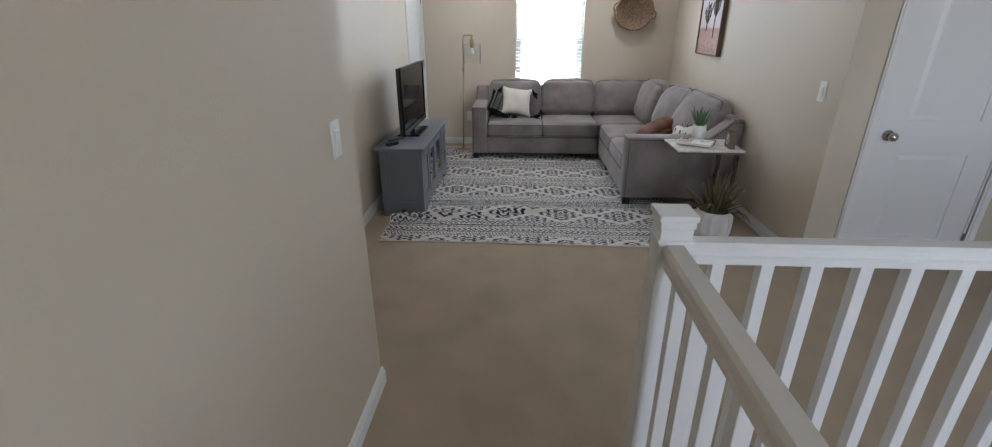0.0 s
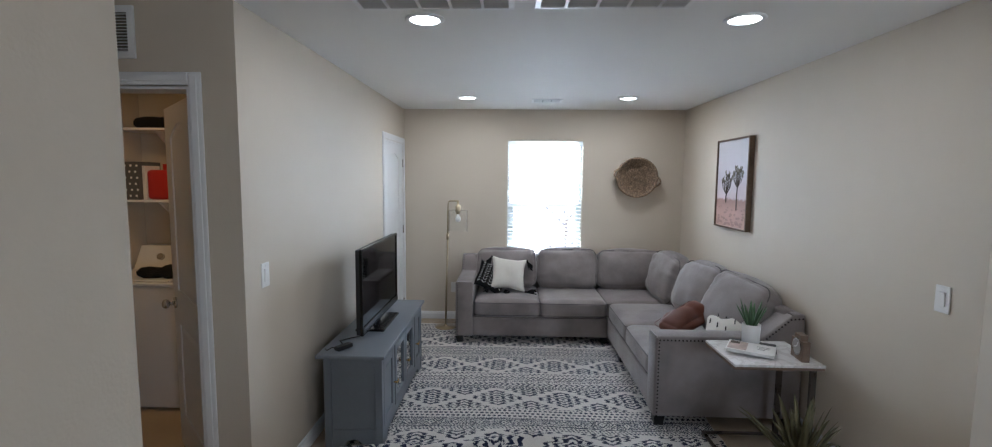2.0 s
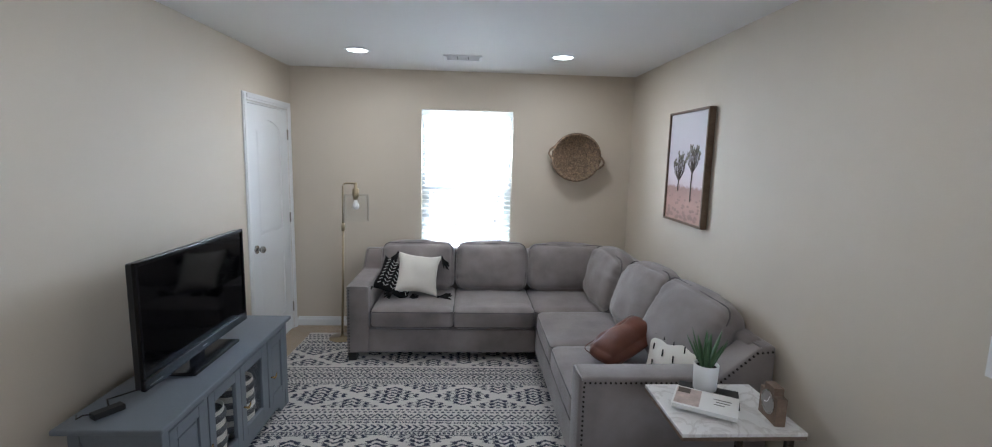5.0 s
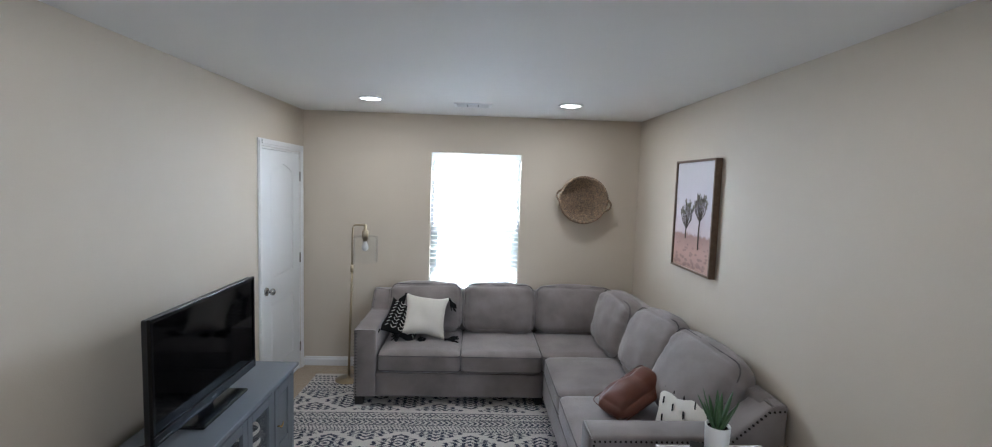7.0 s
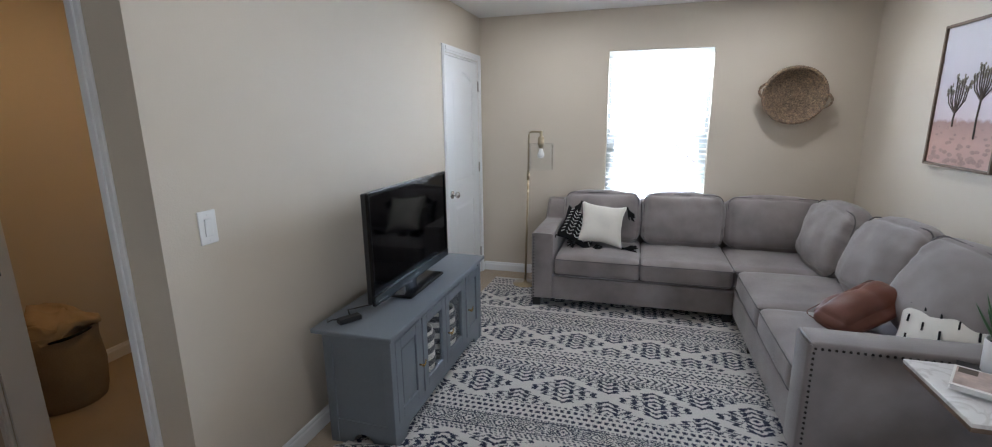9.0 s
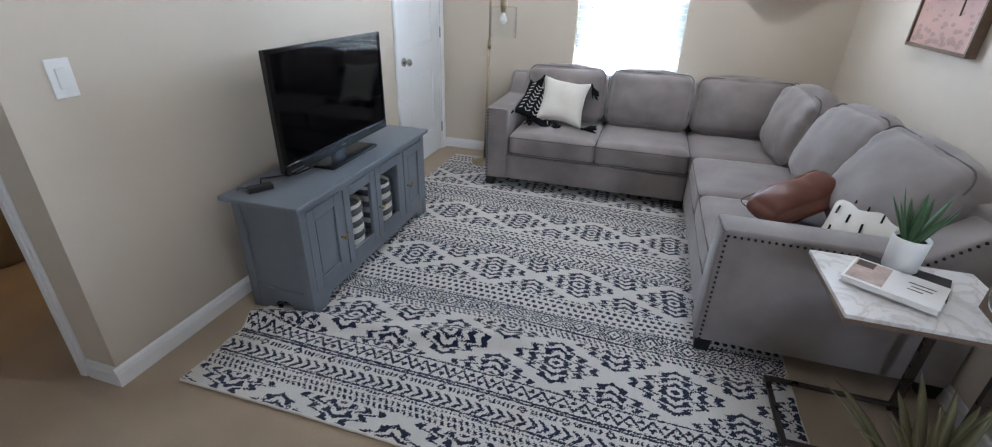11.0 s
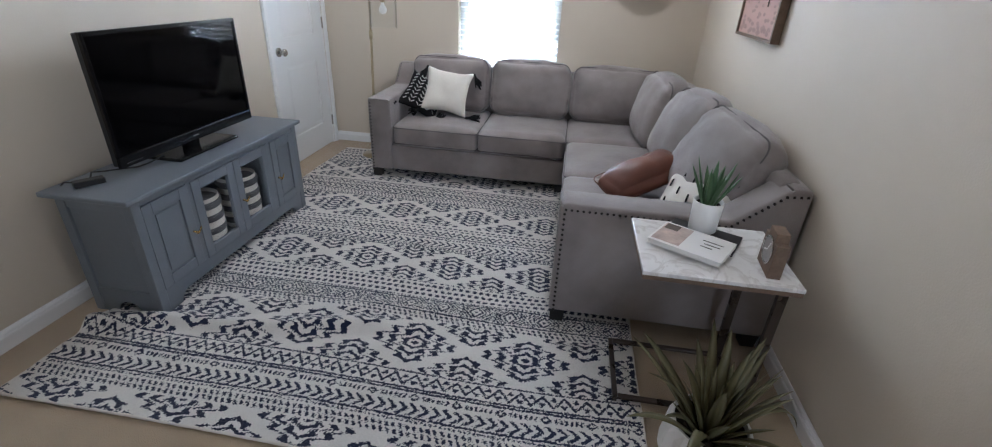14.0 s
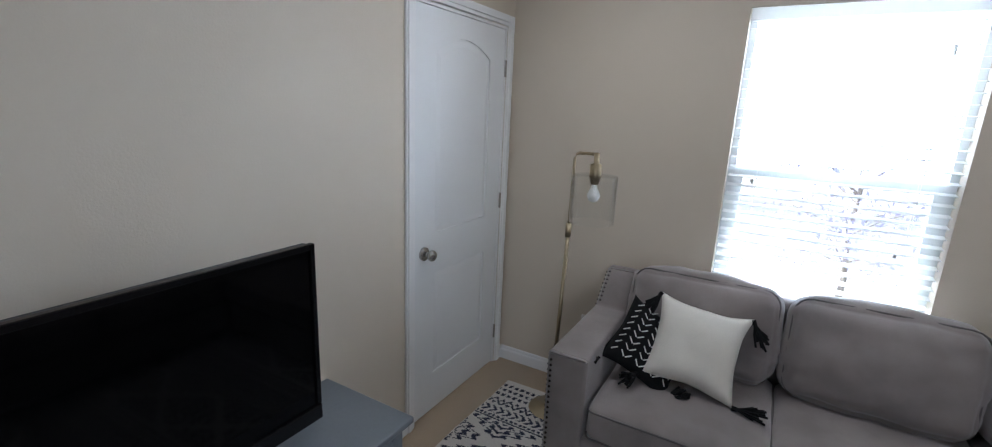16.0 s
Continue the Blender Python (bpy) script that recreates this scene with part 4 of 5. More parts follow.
bm = bmesh.new()
nail_row(bm, [(SX0 - 0.001, SY0 + 0.022, 0.085), (SX0 - 0.001, SY0 + 0.022, 0.605), (SX0 - 0.001, SY0 + 0.60, 0.607), (SX0 - 0.001, SY0 + 0.755, 0.762), (SX0 - 0.001, SY0 + 0.82, 0.768)], (-1, 0, 0))
nail_row(bm, [(SX0 + 0.018, SY0 - 0.001, 0.095), (SX0 + 0.018, SY0 - 0.001, 0.600)], (0, -1, 0))
nail_row(bm, [(SX0 + 0.018, SY0 + 0.622, 0.652), (SX0 + 0.018, SY0 + 0.750, 0.775)], (0, -0.69, 0.72))
part("nailhead_trim", local(sofa, bm), NAIL, sofa, "dark bronze nailhead trim")["kind"] = "stuff"
k = (SX1 - RXF) / 0.835
bm = bmesh.new()
nail_row(bm, [(RXF + 0.024, RYF - 0.001, 0.085), (RXF + 0.024, RYF - 0.001, 0.606), (RXF + 0.60 * k, RYF - 0.001, 0.606), (RXF + 0.755 * k, RYF - 0.001, 0.760), (RXF + 0.82 * k, RYF - 0.001, 0.766)], (0, -1, 0))
part("nailhead_trim", local(sofa, bm), NAIL, sofa, "dark bronze nailhead trim")["kind"] = "stuff"


def rim_loop(hx, hy, z, r=0.03, n=5):
    pts = []
    for cx, cy, a0 in ((hx - r, hy - r, 0), (-(hx - r), hy - r, 90), (-(hx - r), -(hy - r), 180), (hx - r, -(hy - r), 270)):
        for i in range(n):
            a = radians(a0 + 90 * i / (n - 1))
            pts.append((cx + r * math.cos(a), cy + r * math.sin(a), z))
    return pts


def seat(cx, cy, hx, hy, seed):
    s = sofa_part("seat_cushion", cx, cy, 0.362, hx, hy, 0.085, 0.038, (0.010, 0.012, 0.022), seed, wrinkle=0.004, n=14)
    bm = bmesh.new()
    for z in (0.060, -0.062):
        tube(bm, [(x, y, zz) for x, y, zz in rim_loop(hx + 0.001, hy + 0.003, z)], 0.004, 6, closed=True)
    turned(bm, pose(cx, cy, 0.362))
    o = part("piping", local(sofa, bm), PIPE, s, smooth=True)


W = 0.662
for i in range(2):
    seat(-0.330 + W * (i + 0.5), 6.265, W / 2 - 0.004, 0.348, 11 + i)
seat(1.320, 6.265, 0.322, 0.335, 13)
seat(1.368, 5.565, 0.362, 0.345, 14)
seat(1.368, 4.868, 0.362, 0.343, 15)


def back_cushion(cx, cy, cz, hw, hh, turn, lean, seed, th=0.092, roll=0.0, drawn=0.009):
    """A boxed, well filled cushion: drawn-in corners, pleats along its sides, a piped front edge."""
    bm = puff(hw, th, hh, 0.066, (0.014, 0.062, 0.018 + drawn * 0.5), seed, 0.008, 26)
    for v in bm.verts:
        x, y, z = v.co
        fx, fz = min(1, abs(x) / hw), min(1, abs(z) / hh)
        pinch = (fx * fz) ** 3
        v.co.x -= math.copysign(drawn * pinch, x)
        v.co.z -= math.copysign(drawn * 1.3 * pinch, z)
        # pleats run inwards from the side seams and fade
        side = max(0, (fx - 0.62) / 0.38)
        k = math.sin(z * 62 + 5 * noise.noise(Vector((x * 5, seed, z * 6)))) * max(0, noise.noise(Vector((seed * 2.1, math.copysign(3, x), z * 7))) + 0.25)
        v.co.y += 0.009 * side * k * (1 if y < 0 else -1)
        v.co.x += math.copysign(0.008 * side * k, x)
        sag = max(0, -z / hh)
        v.co.y -= 0.014 * sag * (1 - fx ** 2) * (y < 0)
    ring = [(x, 0, z) for x, z, _ in rim_loop(hw - 0.006, hh - 0.006, 0, 0.055 + drawn)]
    pb = bmesh.new()
    tube(pb, [(x * 0.985, -th * 0.66, z * 0.985 + 0.004) for x, _, z in ring], 0.0042, 6, closed=True)
    m = pose(cx, cy, cz, lean, roll, turn)
    c = part("back_cushion", local(sofa, turned(bm, m)), SOFA, sofa, smooth=True)
    part("piping", local(sofa, turned(pb, m)), PIPE, c, "dark grey piping", True)


back_cushion(-0.012, 6.545, 0.660, 0.322, 0.216, 0, -11, 21)
back_cushion(0.660, 6.545, 0.662, 0.322, 0.218, 0, -11, 22)
back_cushion(1.350, 6.545, 0.660, 0.352, 0.213, 0, -12, 23)
back_cushion(1.640, 6.075, 0.672, 0.285, 0.235, -83, -12, 24, 0.104, 4, 0.034)
back_cushion(1.722, 5.46, 0.685, 0.290, 0.240, -80, -22, 25, 0.100, -2, 0.034)
back_cushion(1.748, 4.845, 0.690, 0.305, 0.245, -80, -25, 26, 0.092, 5, 0.020)
leg = None
for x, y in ((-0.474, 5.960), (0.98, 5.99), (-0.462, 6.68), (1.040, 4.386), (1.915, 4.386), (1.90, 6.68), (1.06, 5.5)):
    bm = bmesh.new()
    bmesh.ops.create_cone(bm, cap_ends=True, segments=4, radius1=0.042, radius2=0.050, depth=0.068, matrix=Matrix.Rotation(math.pi / 4, 4, "Z"))
    o = part("leg", bm, LEG, sofa, "black wooden block leg") if leg is None else new("leg", leg.data)
    if leg is None:
        leg = o
    else:
        bm.free()
        o.parent = sofa
        o["label"] = "black wooden block leg"
    o.location = (x - 0.72, y - 6.3, 0.047)

# ---- throw pillows ----


def throw_pillow(label, m, s, th, material, seed, pinch=0.09):
    t = thing("throw_pillow", (0, 0, 0), label, "pillow")
    t.matrix_world = m
    part("cover", pillow(s, th, seed, pinch=pinch), material, t, smooth=True)
    return t


def front_y(s, th, x, z, side=-1):
    u, v = max(-1, min(1, x / s)), max(-1, min(1, z / s))
    return side * (th * (max(0, 1 - u * u) * max(0, 1 - v * v)) ** 0.42 + 0.004)


def stitch(t, s, th, marks, side=-1, w=0.004, material=STITCH, lift=0.0):
    for x0, z0, x1, z1 in marks:
        pts = []
        for i in range(5):
            f = i / 4
            x, z = x0 + (x1 - x0) * f, z0 + (z1 - z0) * f
            pts.append((x, front_y(s, th, x, z, side) + side * lift, z))
        part("stitch", tube(bmesh.new(), pts, w, 6), material, t)


def tassel(t, at, d):
    rnd = random.Random(int(at[0] * 1000))
    bm = bmesh.new()
    a, d = Vector(at), Vector(d).normalized()
    tube(bm, [a, a + d * 0.02], 0.010, 8)
    for _ in range(26):
        e = a + d * rnd.uniform(0.08, 0.105) + Vector((rnd.uniform(-1, 1), rnd.uniform(-1, 1), rnd.uniform(-1, 1))) * 0.026
        tube(bm, [a + d * 0.015, (a + d * 0.02).lerp(e, 0.5) + Vector((rnd.uniform(-1, 1), rnd.uniform(-1, 1), 0)) * 0.006, e], 0.0046, 5)
    part("tassel", bm, BLACKFAB, t, "black tassel")


black = throw_pillow("black throw pillow with white arrow stitching and black tassels", pose(-0.178, 6.265, 0.603, -44, 27, 6), 0.170, 0.048, BLACKFAB, 4, 0.15)
marks = []
for i in range(5):
    for j in range(9):
        x, z = -0.135 + 0.068 * i, -0.145 + 0.034 * j
        marks += [(x - 0.024, z + 0.014, x - 0.003, z - 0.006), (x + 0.003, z - 0.006, x + 0.024, z + 0.014)]
stitch(black, 0.166, 0.048, [k for k in marks if max(abs(c) for c in k) < 0.142], w=0.0028)
tassel(black, (-0.162, 0, -0.162), (-0.1, -0.5, -0.4))
tassel(black, (0.162, 0, -0.162), (0.4, -0.6, 0.5))
white = throw_pillow("ivory throw pillow with black corner tassels, on the sofa seat", pose(0.008, 6.285, 0.648, -35, 7, 4), 0.192, 0.072, WHITEFAB, 9, 0.15)
tassel(white, (-0.188, 0, 0.188), (-0.4, 0.3, -0.8))
tassel(white, (0.188, 0, 0.188), (0.5, 0.2, -0.8))
tassel(white, (-0.188, 0, -0.188), (-0.3, -0.5, -0.4))
tassel(white, (0.188, 0, -0.188), (0.9, -0.25, 0.05))
ax = Vector((0.80, 0.53, 0.27)).normalized()
nr = Vector((-0.40, -0.50, 0.77))
nr = (nr - ax * nr.dot(ax)).normalized()
up = ax.cross(-nr)
lm = Matrix((ax, -nr, up)).transposed().to_4x4()
lm.translation = (1.410, 4.965, 0.580)
cognac = thing("throw_pillow", (0, 0, 0), "cognac brown leather throw pillow slumped on the sofa seat", "pillow")
cognac.matrix_world = lm
bm = puff(0.215, 0.052, 0.098, 0.048, (0.022, 0.040, 0.028), 14, 0.007, 20)
for v in bm.verts:
    # ears at the four corners, a dent towards one end
    k = (min(1, abs(v.co.x) / 0.215) * min(1, abs(v.co.z) / 0.098)) ** 4
    v.co.x += math.copysign(0.018 * k, v.co.x)
    v.co.y *= 1 - 0.55 * k
    v.co.y += 0.016 * math.exp(-((v.co.x - 0.06) / 0.05) ** 2) * (v.co.y < 0)
part("cover", bm, LEATHER, cognac, smooth=True)
seam = [(x, 0, z) for x, z, _ in rim_loop(0.236, 0.120, 0, 0.035)]
part("seam", tube(bmesh.new(), seam, 0.0026, 6, closed=True), LEATHER, cognac, smooth=True)
dash = throw_pillow("ivory throw pillow with short black dashes, lying by the sofa arm", pose(1.660, 4.730, 0.632, -54, -22, -44), 0.208, 0.065, WHITEFAB, 17)
stitch(dash, 0.208, 0.065, [(x, z, x + 0.002, z + 0.040) for x in (-0.13, -0.065, 0.0, 0.065, 0.13) for z in ((-0.15, -0.04, 0.07) if round(x * 1000) % 2 == 0 else (-0.10, 0.01, 0.12))], w=0.0042, material=BLACKFAB)

# ---- media cabinet ----
CX0, CX1, CY0, CY1 = -1.132, -0.715, 3.962, 5.304
cab = thing("media_cabinet", ((CX0 + CX1) / 2, (CY0 + CY1) / 2, 0), "slate grey painted media cabinet with two glazed doors", "cabinet")
cb = lambda bm: local(cab, bm)
part("top", cb(boxes((CX0, CX1, CY0, CY1, 0.580, 0.603), bevel=0.006)), GREY, cab)
bx0, bx1, by0, by1 = -1.095, -0.738, 3.995, 5.272
for x in (bx0, bx1 - 0.045):
    for y in (by0, by1 - 0.045):
        part("corner_post", cb(boxes((x, x + 0.045, y, y + 0.045, 0.0, 0.580), bevel=0.003)), GREY, cab)
part("body", cb(boxes((bx0 + 0.02, bx1 - 0.02, by0 + 0.012, by0 + 0.024, 0.09, 0.580), (bx0 + 0.02, bx1 - 0.02, by1 - 0.024, by1 - 0.012, 0.09, 0.580), (bx0 + 0.005, bx0 + 0.015, by0 + 0.045, by1 - 0.045, 0.06, 0.580),
                      (bx0 + 0.02, bx1 - 0.02, by0 + 0.03, by1 - 0.03, 0.09, 0.105), (bx0 + 0.03, bx1 - 0.03, 4.312, 4.322, 0.105, 0.58), (bx0 + 0.03, bx1 - 0.03, 4.958, 4.968, 0.105, 0.58))), GREY, cab)


def apron(y0, y1, x):
    """The curved foot rail along the front."""
    r = 0.055
    pts = [(y0, 0.125), (y0, 0.0), (y0 + 0.075, 0.0)]
    pts += [(y0 + 0.075 + r * (1 - math.cos(a)), 0.062 * math.sin(a)) for a in np.linspace(0.1, math.pi / 2, 7)]
    pts += [(y1 - 0.075 - r * (1 - math.cos(a)), 0.062 * math.sin(a)) for a in np.linspace(math.pi / 2, 0.1, 7)]
    pts += [(y1 - 0.075, 0.0), (y1, 0.0), (y1, 0.125)]
    return prism(bmesh.new(), pts, "x", x, x + 0.018)


part("apron", cb(apron(by0 + 0.045, by1 - 0.045, bx1 - 0.022)), GREY, cab)
for y in (by0 + 0.004, by1 - 0.022):
    bm = turned(apron(-bx1 + 0.045, -bx0 - 0.045, 0), Matrix(((0, -1, 0, 0), (1, 0, 0, y), (0, 0, 1, 0), (0, 0, 0, 1))))
    part("side_apron", cb(bm), GREY, cab)
part("top_rail", cb(boxes((bx1 - 0.022, bx1 - 0.004, by0 + 0.045, by1 - 0.045, 0.548, 0.580), (bx0 + 0.045, bx1 - 0.045, by0 + 0.004, by0 + 0.02, 0.53, 0.58), bevel=0.002)), GREY, cab)
for y0, y1 in ((4.302, 4.330), (4.947, 4.980)):
    part("stile", cb(boxes((bx1 - 0.022, bx1 - 0.005, y0, y1, 0.125, 0.548))), GREY, cab)


def cab_door(y0, y1, glazed, knob_at):
    z0, z1, f = 0.129, 0.545, 0.052
    x0, x1 = bx1 - 0.020, bx1 + 0.001
    d = part("glazed_door" if glazed else "door", cb(boxes((x0, x1, y0, y0 + f, z0, z1), (x0, x1, y1 - f, y1, z0, z1), (x0, x1, y0 + f, y1 - f, z1 - f, z1), (x0, x1, y0 + f, y1 - f, z0, z0 + f), bevel=0.0025)), GREY, cab)
    if glazed:
        g = part("glass", cb(boxes((x0 + 0.007, x0 + 0.010, y0 + f, y1 - f, z0 + f, z1 - f))), CLEAR, d, "clear cabinet glass")
        g.visible_shadow = False
    else:
        part("panel", cb(boxes((x0, x1 - 0.010, y0 + f, y1 - f, z0 + f, z1 - f), (x0, x1 - 0.006, y0 + f + 0.014, y1 - f - 0.014, z0 + f + 0.014, z1 - f - 0.014), bevel=0.002)), GREY, d)
    if knob_at:
        bm = bmesh.new()
        cyl(bm, (x1, knob_at, 0.312), (x1 + 0.022, knob_at, 0.312), 0.005, n=10)
        for s in (-1, 1):
            tube(bm, [(x1 + 0.022, knob_at, 0.306), (x1 + 0.026, knob_at + s * 0.012, 0.316), (x1 + 0.024, knob_at + s * 0.026, 0.330)], 0.0058, 8, taper=lambda f: 1 - 0.5 * f)
        part("knob", cb(bm), GOLD, d, "small gold wing-shaped knob", True)


cab_door(4.040, 4.302, False, 4.276)
cab_door(4.330, 4.636, True, None)
cab_door(4.640, 4.946, True, 4.660)
cab_door(4.980, 5.227, False, 5.010)

# striped bins behind the glass
for i, (y, w) in enumerate(((4.475, 0.105), (4.795, 0.105))):
    b = thing("storage_basket", (-0.86, y, 0.106), "grey and white striped fabric storage basket inside the cabinet", "basket", "striped baskets")
    bm = bmesh.new()
    lathe(bm, [(w * 0.90, 0.0), (w * 1.0, 0.05), (w * 1.04, 0.15), (w * 1.0, 0.25), (w * 0.98, 0.30), (w * 0.93, 0.30), (w * 0.92, 0.02)], n=28)
    part("wall", bm, WHITEFAB, b, smooth=True)
    for z in (0.035, 0.105, 0.175, 0.245):
        bm = bmesh.new()
        lathe(bm, [(w * 1.03, z), (w * 1.065, z + 0.006), (w * 1.068, z + 0.03), (w * 1.03, z + 0.036)], n=28)
        part("stripe", bm, SLATEFAB, b, "dark grey stripe", True)

# ---- television ----
tv = thing("television", (-0.92, 4.618, 0.603), "black flat-screen television, switched off, on the grey cabinet", "television")
tb = lambda bm: local(tv, bm)
ty0, ty1, tz0, tz1 = 4.162, 5.090, 0.655, 1.212
part("housing", tb(boxes((-0.945, -0.914, ty0 + 0.004, ty1 - 0.004, tz0 + 0.004, tz1 - 0.004), (-0.985, -0.94, 4.32, 4.92, 0.72, 1.05), bevel=0.006)), BLACK, tv)
part("bezel", tb(boxes((-0.918, -0.900, ty0, ty0 + 0.016, tz0 + 0.052, tz1), (-0.918, -0.900, ty1 - 0.016, ty1, tz0 + 0.052, tz1), (-0.918, -0.900, ty0 + 0.016, ty1 - 0.016, tz1 - 0.018, tz1), bevel=0.0025)), TVBLACK, tv)
part("lower_bezel", tb(boxes((-0.918, -0.898, ty0, ty1, tz0, tz0 + 0.050), bevel=0.004)), TVBLACK, tv, "glossy lower bezel")
part("screen", tb(boxes((-0.914, -0.9065, ty0 + 0.014, ty1 - 0.014, tz0 + 0.050, tz1 - 0.016))), SCREEN, tv, "dark reflective screen")
part("logo", tb(boxes((-0.8985, -0.8972, 4.600, 4.640, tz0 + 0.022, tz0 + 0.027))), STEEL, tv, "small silver badge")
for i in range(8):
    part("marking", tb(boxes((-0.8985, -0.8973, ty0 + 0.03 + i * 0.011, ty0 + 0.037 + i * 0.011, tz0 + 0.014, tz0 + 0.019))), STEEL, tv)
part("neck", tb(boxes((-0.955, -0.925, 4.57, 4.67, 0.62, 0.72), bevel=0.006)), TVBLACK, tv)
part("stand", tb(boxes((-1.035, -0.835, 4.415, 4.855, 0.604, 0.620), bevel=0.006)), TVBLACK, tv, "glossy black stand plate")
adapter = thing("power_adapter", (-1.0, 4.085, 0.603), "black power adapter with a loose cable on the cabinet top", "adapter")
part("block", turned(boxes((-0.022, 0.022, -0.055, 0.055, 0.001, 0.026), bevel=0.004), Matrix.Rotation(-0.55, 4, "Z")), BLACK, adapter)
part("cable", tube(bmesh.new(), [(-0.01, 0.02, 0.022), (-0.045, 0.06, 0.030), (-0.05, 0.12, 0.012), (-0.02, 0.18, 0.006), (0.03, 0.22, 0.006), (0.045, 0.28, 0.010), (0.05, 0.36, 0.02)], 0.0035, 8), BLACK, adapter, smooth=True)
part("cable", tube(bmesh.new(), [(-0.02, -0.03, 0.018), (-0.05, -0.06, 0.028), (-0.085, -0.05, 0.006), (-0.108, -0.02, 0.006)], 0.003, 8), BLACK, adapter, smooth=True)

# ---- floor lamp ----
fl = thing("floor_lamp", (-0.682, 6.415, 0), "antique brass floor lamp with a clear glass shade, unlit", "floor lamp")
bm = bmesh.new()
lathe(bm, [(0.118, 0.001), (0.120, 0.010), (0.112, 0.018), (0.03, 0.022), (0.014, 0.035), (0.012, 0.05)], n=36)
part("base", bm, BRASS, fl, smooth=True)
bm = cyl(bmesh.new(), (0, 0, 0.04), (0.022, 0.012, 1.00), 0.0105, n=16)
part("pole", bm, BRASS, fl, smooth=True)
part("collar", cyl(bmesh.new(), (0.021, 0.012, 0.99), (0.022, 0.012, 1.06), 0.015, n=16), BRASS, fl, smooth=True)
bm = bmesh.new()
tube(bm, [(0.022, 0.012, 1.05), (0.024, 0.012, 1.30), (0.026, 0.012, 1.385), (0.034, 0.012, 1.405), (0.050, 0.012, 1.412), (0.110, 0.012, 1.412), (0.135, 0.012, 1.410)], 0.008, 12)
part("arm", bm, BRASS, fl, smooth=True)
bm = bmesh.new()
lathe(bm, [(0.011, 1.420), (0.014, 1.415), (0.014, 1.370), (0.028, 1.365), (0.029, 1.300), (0.024, 1.295), (0.020, 1.270), (0.014, 1.268)], (0.135, 0.012, 0), 24)
part("socket", bm, BRASS, fl, smooth=True)
bm = bmesh.new()
lathe(bm, [(0.013, 1.272), (0.014, 1.255), (0.030, 1.222), (0.030, 1.205), (0.020, 1.188), (0.004, 1.182)], (0.135, 0.012, 0), 24)
part("bulb", bm, BULB, fl, "frosted light bulb", True)
bm = bmesh.new()
lathe(bm, [(0.030, 1.312), (0.106, 1.312), (0.108, 1.308), (0.108, 1.083), (0.1045, 1.083), (0.1045, 1.306), (0.030, 1.308)], (0.135, 0.012, 0), 48)
bm.faces.ensure_lookup_table()
bmesh.ops.delete(bm, geom=[f for f in bm.faces if len(f.verts) > 8], context="FACES_ONLY")
g = part("glass_shade", bm, CLEAR, fl, "clear glass cylinder shade", True)
g.visible_shadow = False

# ---- wall basket ----
bk = thing("wall_basket", (1.43, YB, 1.682), "round woven seagrass basket hung on the wall", "basket")
rnd = random.Random(31)
bm = bmesh.new()
coils, around = 13, 150
for back in (0, 1):
    rings = []
    for i in range(coils * 6 + 1):
        f = i / (coils * 6)
        bump = 0.0085 * abs(math.sin(math.pi * f * coils))
        r0, dep = 0.004 + 0.213 * f ** 0.94, 0.016 + 0.108 * max(0, (f - 0.48) / 0.52) ** 1.5
        ring = []
        for j in range(around):
            a = 2 * math.pi * j / around
            twist = 0.0035 * math.sin(a * (10 + 50 * f) + math.floor(f * coils) * 1.9) + rnd.uniform(-0.0012, 0.0012)
            d = dep - 0.012 if back else dep + bump + twist
            ring.append(bm.verts.new((r0 * math.cos(a), -d, r0 * 0.96 * math.sin(a))))
        rings.append(ring)
    for p, q in zip(rings, rings[1:]):
        for j in range(around):
            w = [p[j], p[(j + 1) % around], q[(j + 1) % around], q[j]]
            bm.faces.new(w[::-1] if back else w)
part("woven_body", bm, SEAGRASS, bk, smooth=True)
rimp = [(0.222 * math.cos(a), -0.126 - 0.006 * math.sin(3 * a), 0.213 * math.sin(a)) for a in np.linspace(0, 2 * math.pi, 60)[:-1]]
bm = tube(bmesh.new(), rimp, 0.013, 8, closed=True)
part("rim", bm, SEAGRASS, bk, "braided basket rim", True)
for a0 in (-0.22, 2.95):
    hp = [((0.222 + 0.040 * math.sin(math.pi * f)) * math.cos(a0 + 0.55 * (f - 0.5)), -0.128 - 0.012 * math.sin(math.pi * f), (0.215 + 0.030 * math.sin(math.pi * f)) * math.sin(a0 + 0.55 * (f - 0.5))) for f in np.linspace(0, 1, 12)]
    part("handle", tube(bmesh.new(), hp, 0.010, 8), SEAGRASS, bk, smooth=True)

# ---- framed print ----
PY0, PY1, PZ0, PZ1 = 5.178, 5.785, 1.241, 2.023
art = thing("framed_print", (XR, (PY0 + PY1) / 2, PZ0), "framed desert print with two joshua trees in a brown wooden frame", "picture")
ab = lambda bm: local(art, bm)
fx0, fx1 = XR - 0.046, XR - 0.001
part("frame", ab(boxes((fx0, fx1, PY0, PY0 + 0.016, PZ0, PZ1), (fx0, fx1, PY1 - 0.016, PY1, PZ0, PZ1), (fx0, fx1, PY0 + 0.016, PY1 - 0.016, PZ1 - 0.016, PZ1), (fx0, fx1, PY0 + 0.016, PY1 - 0.016, PZ0, PZ0 + 0.016), bevel=0.002)), WOODB, art, "brown wooden frame")
part("print", ab(boxes((fx0 + 0.012, fx1 - 0.01, PY0 + 0.016, PY1 - 0.016, PZ0 + 0.016, PZ1 - 0.016))), PRINT, art)
FX = fx0 + 0.0105
rnd = random.Random(2)


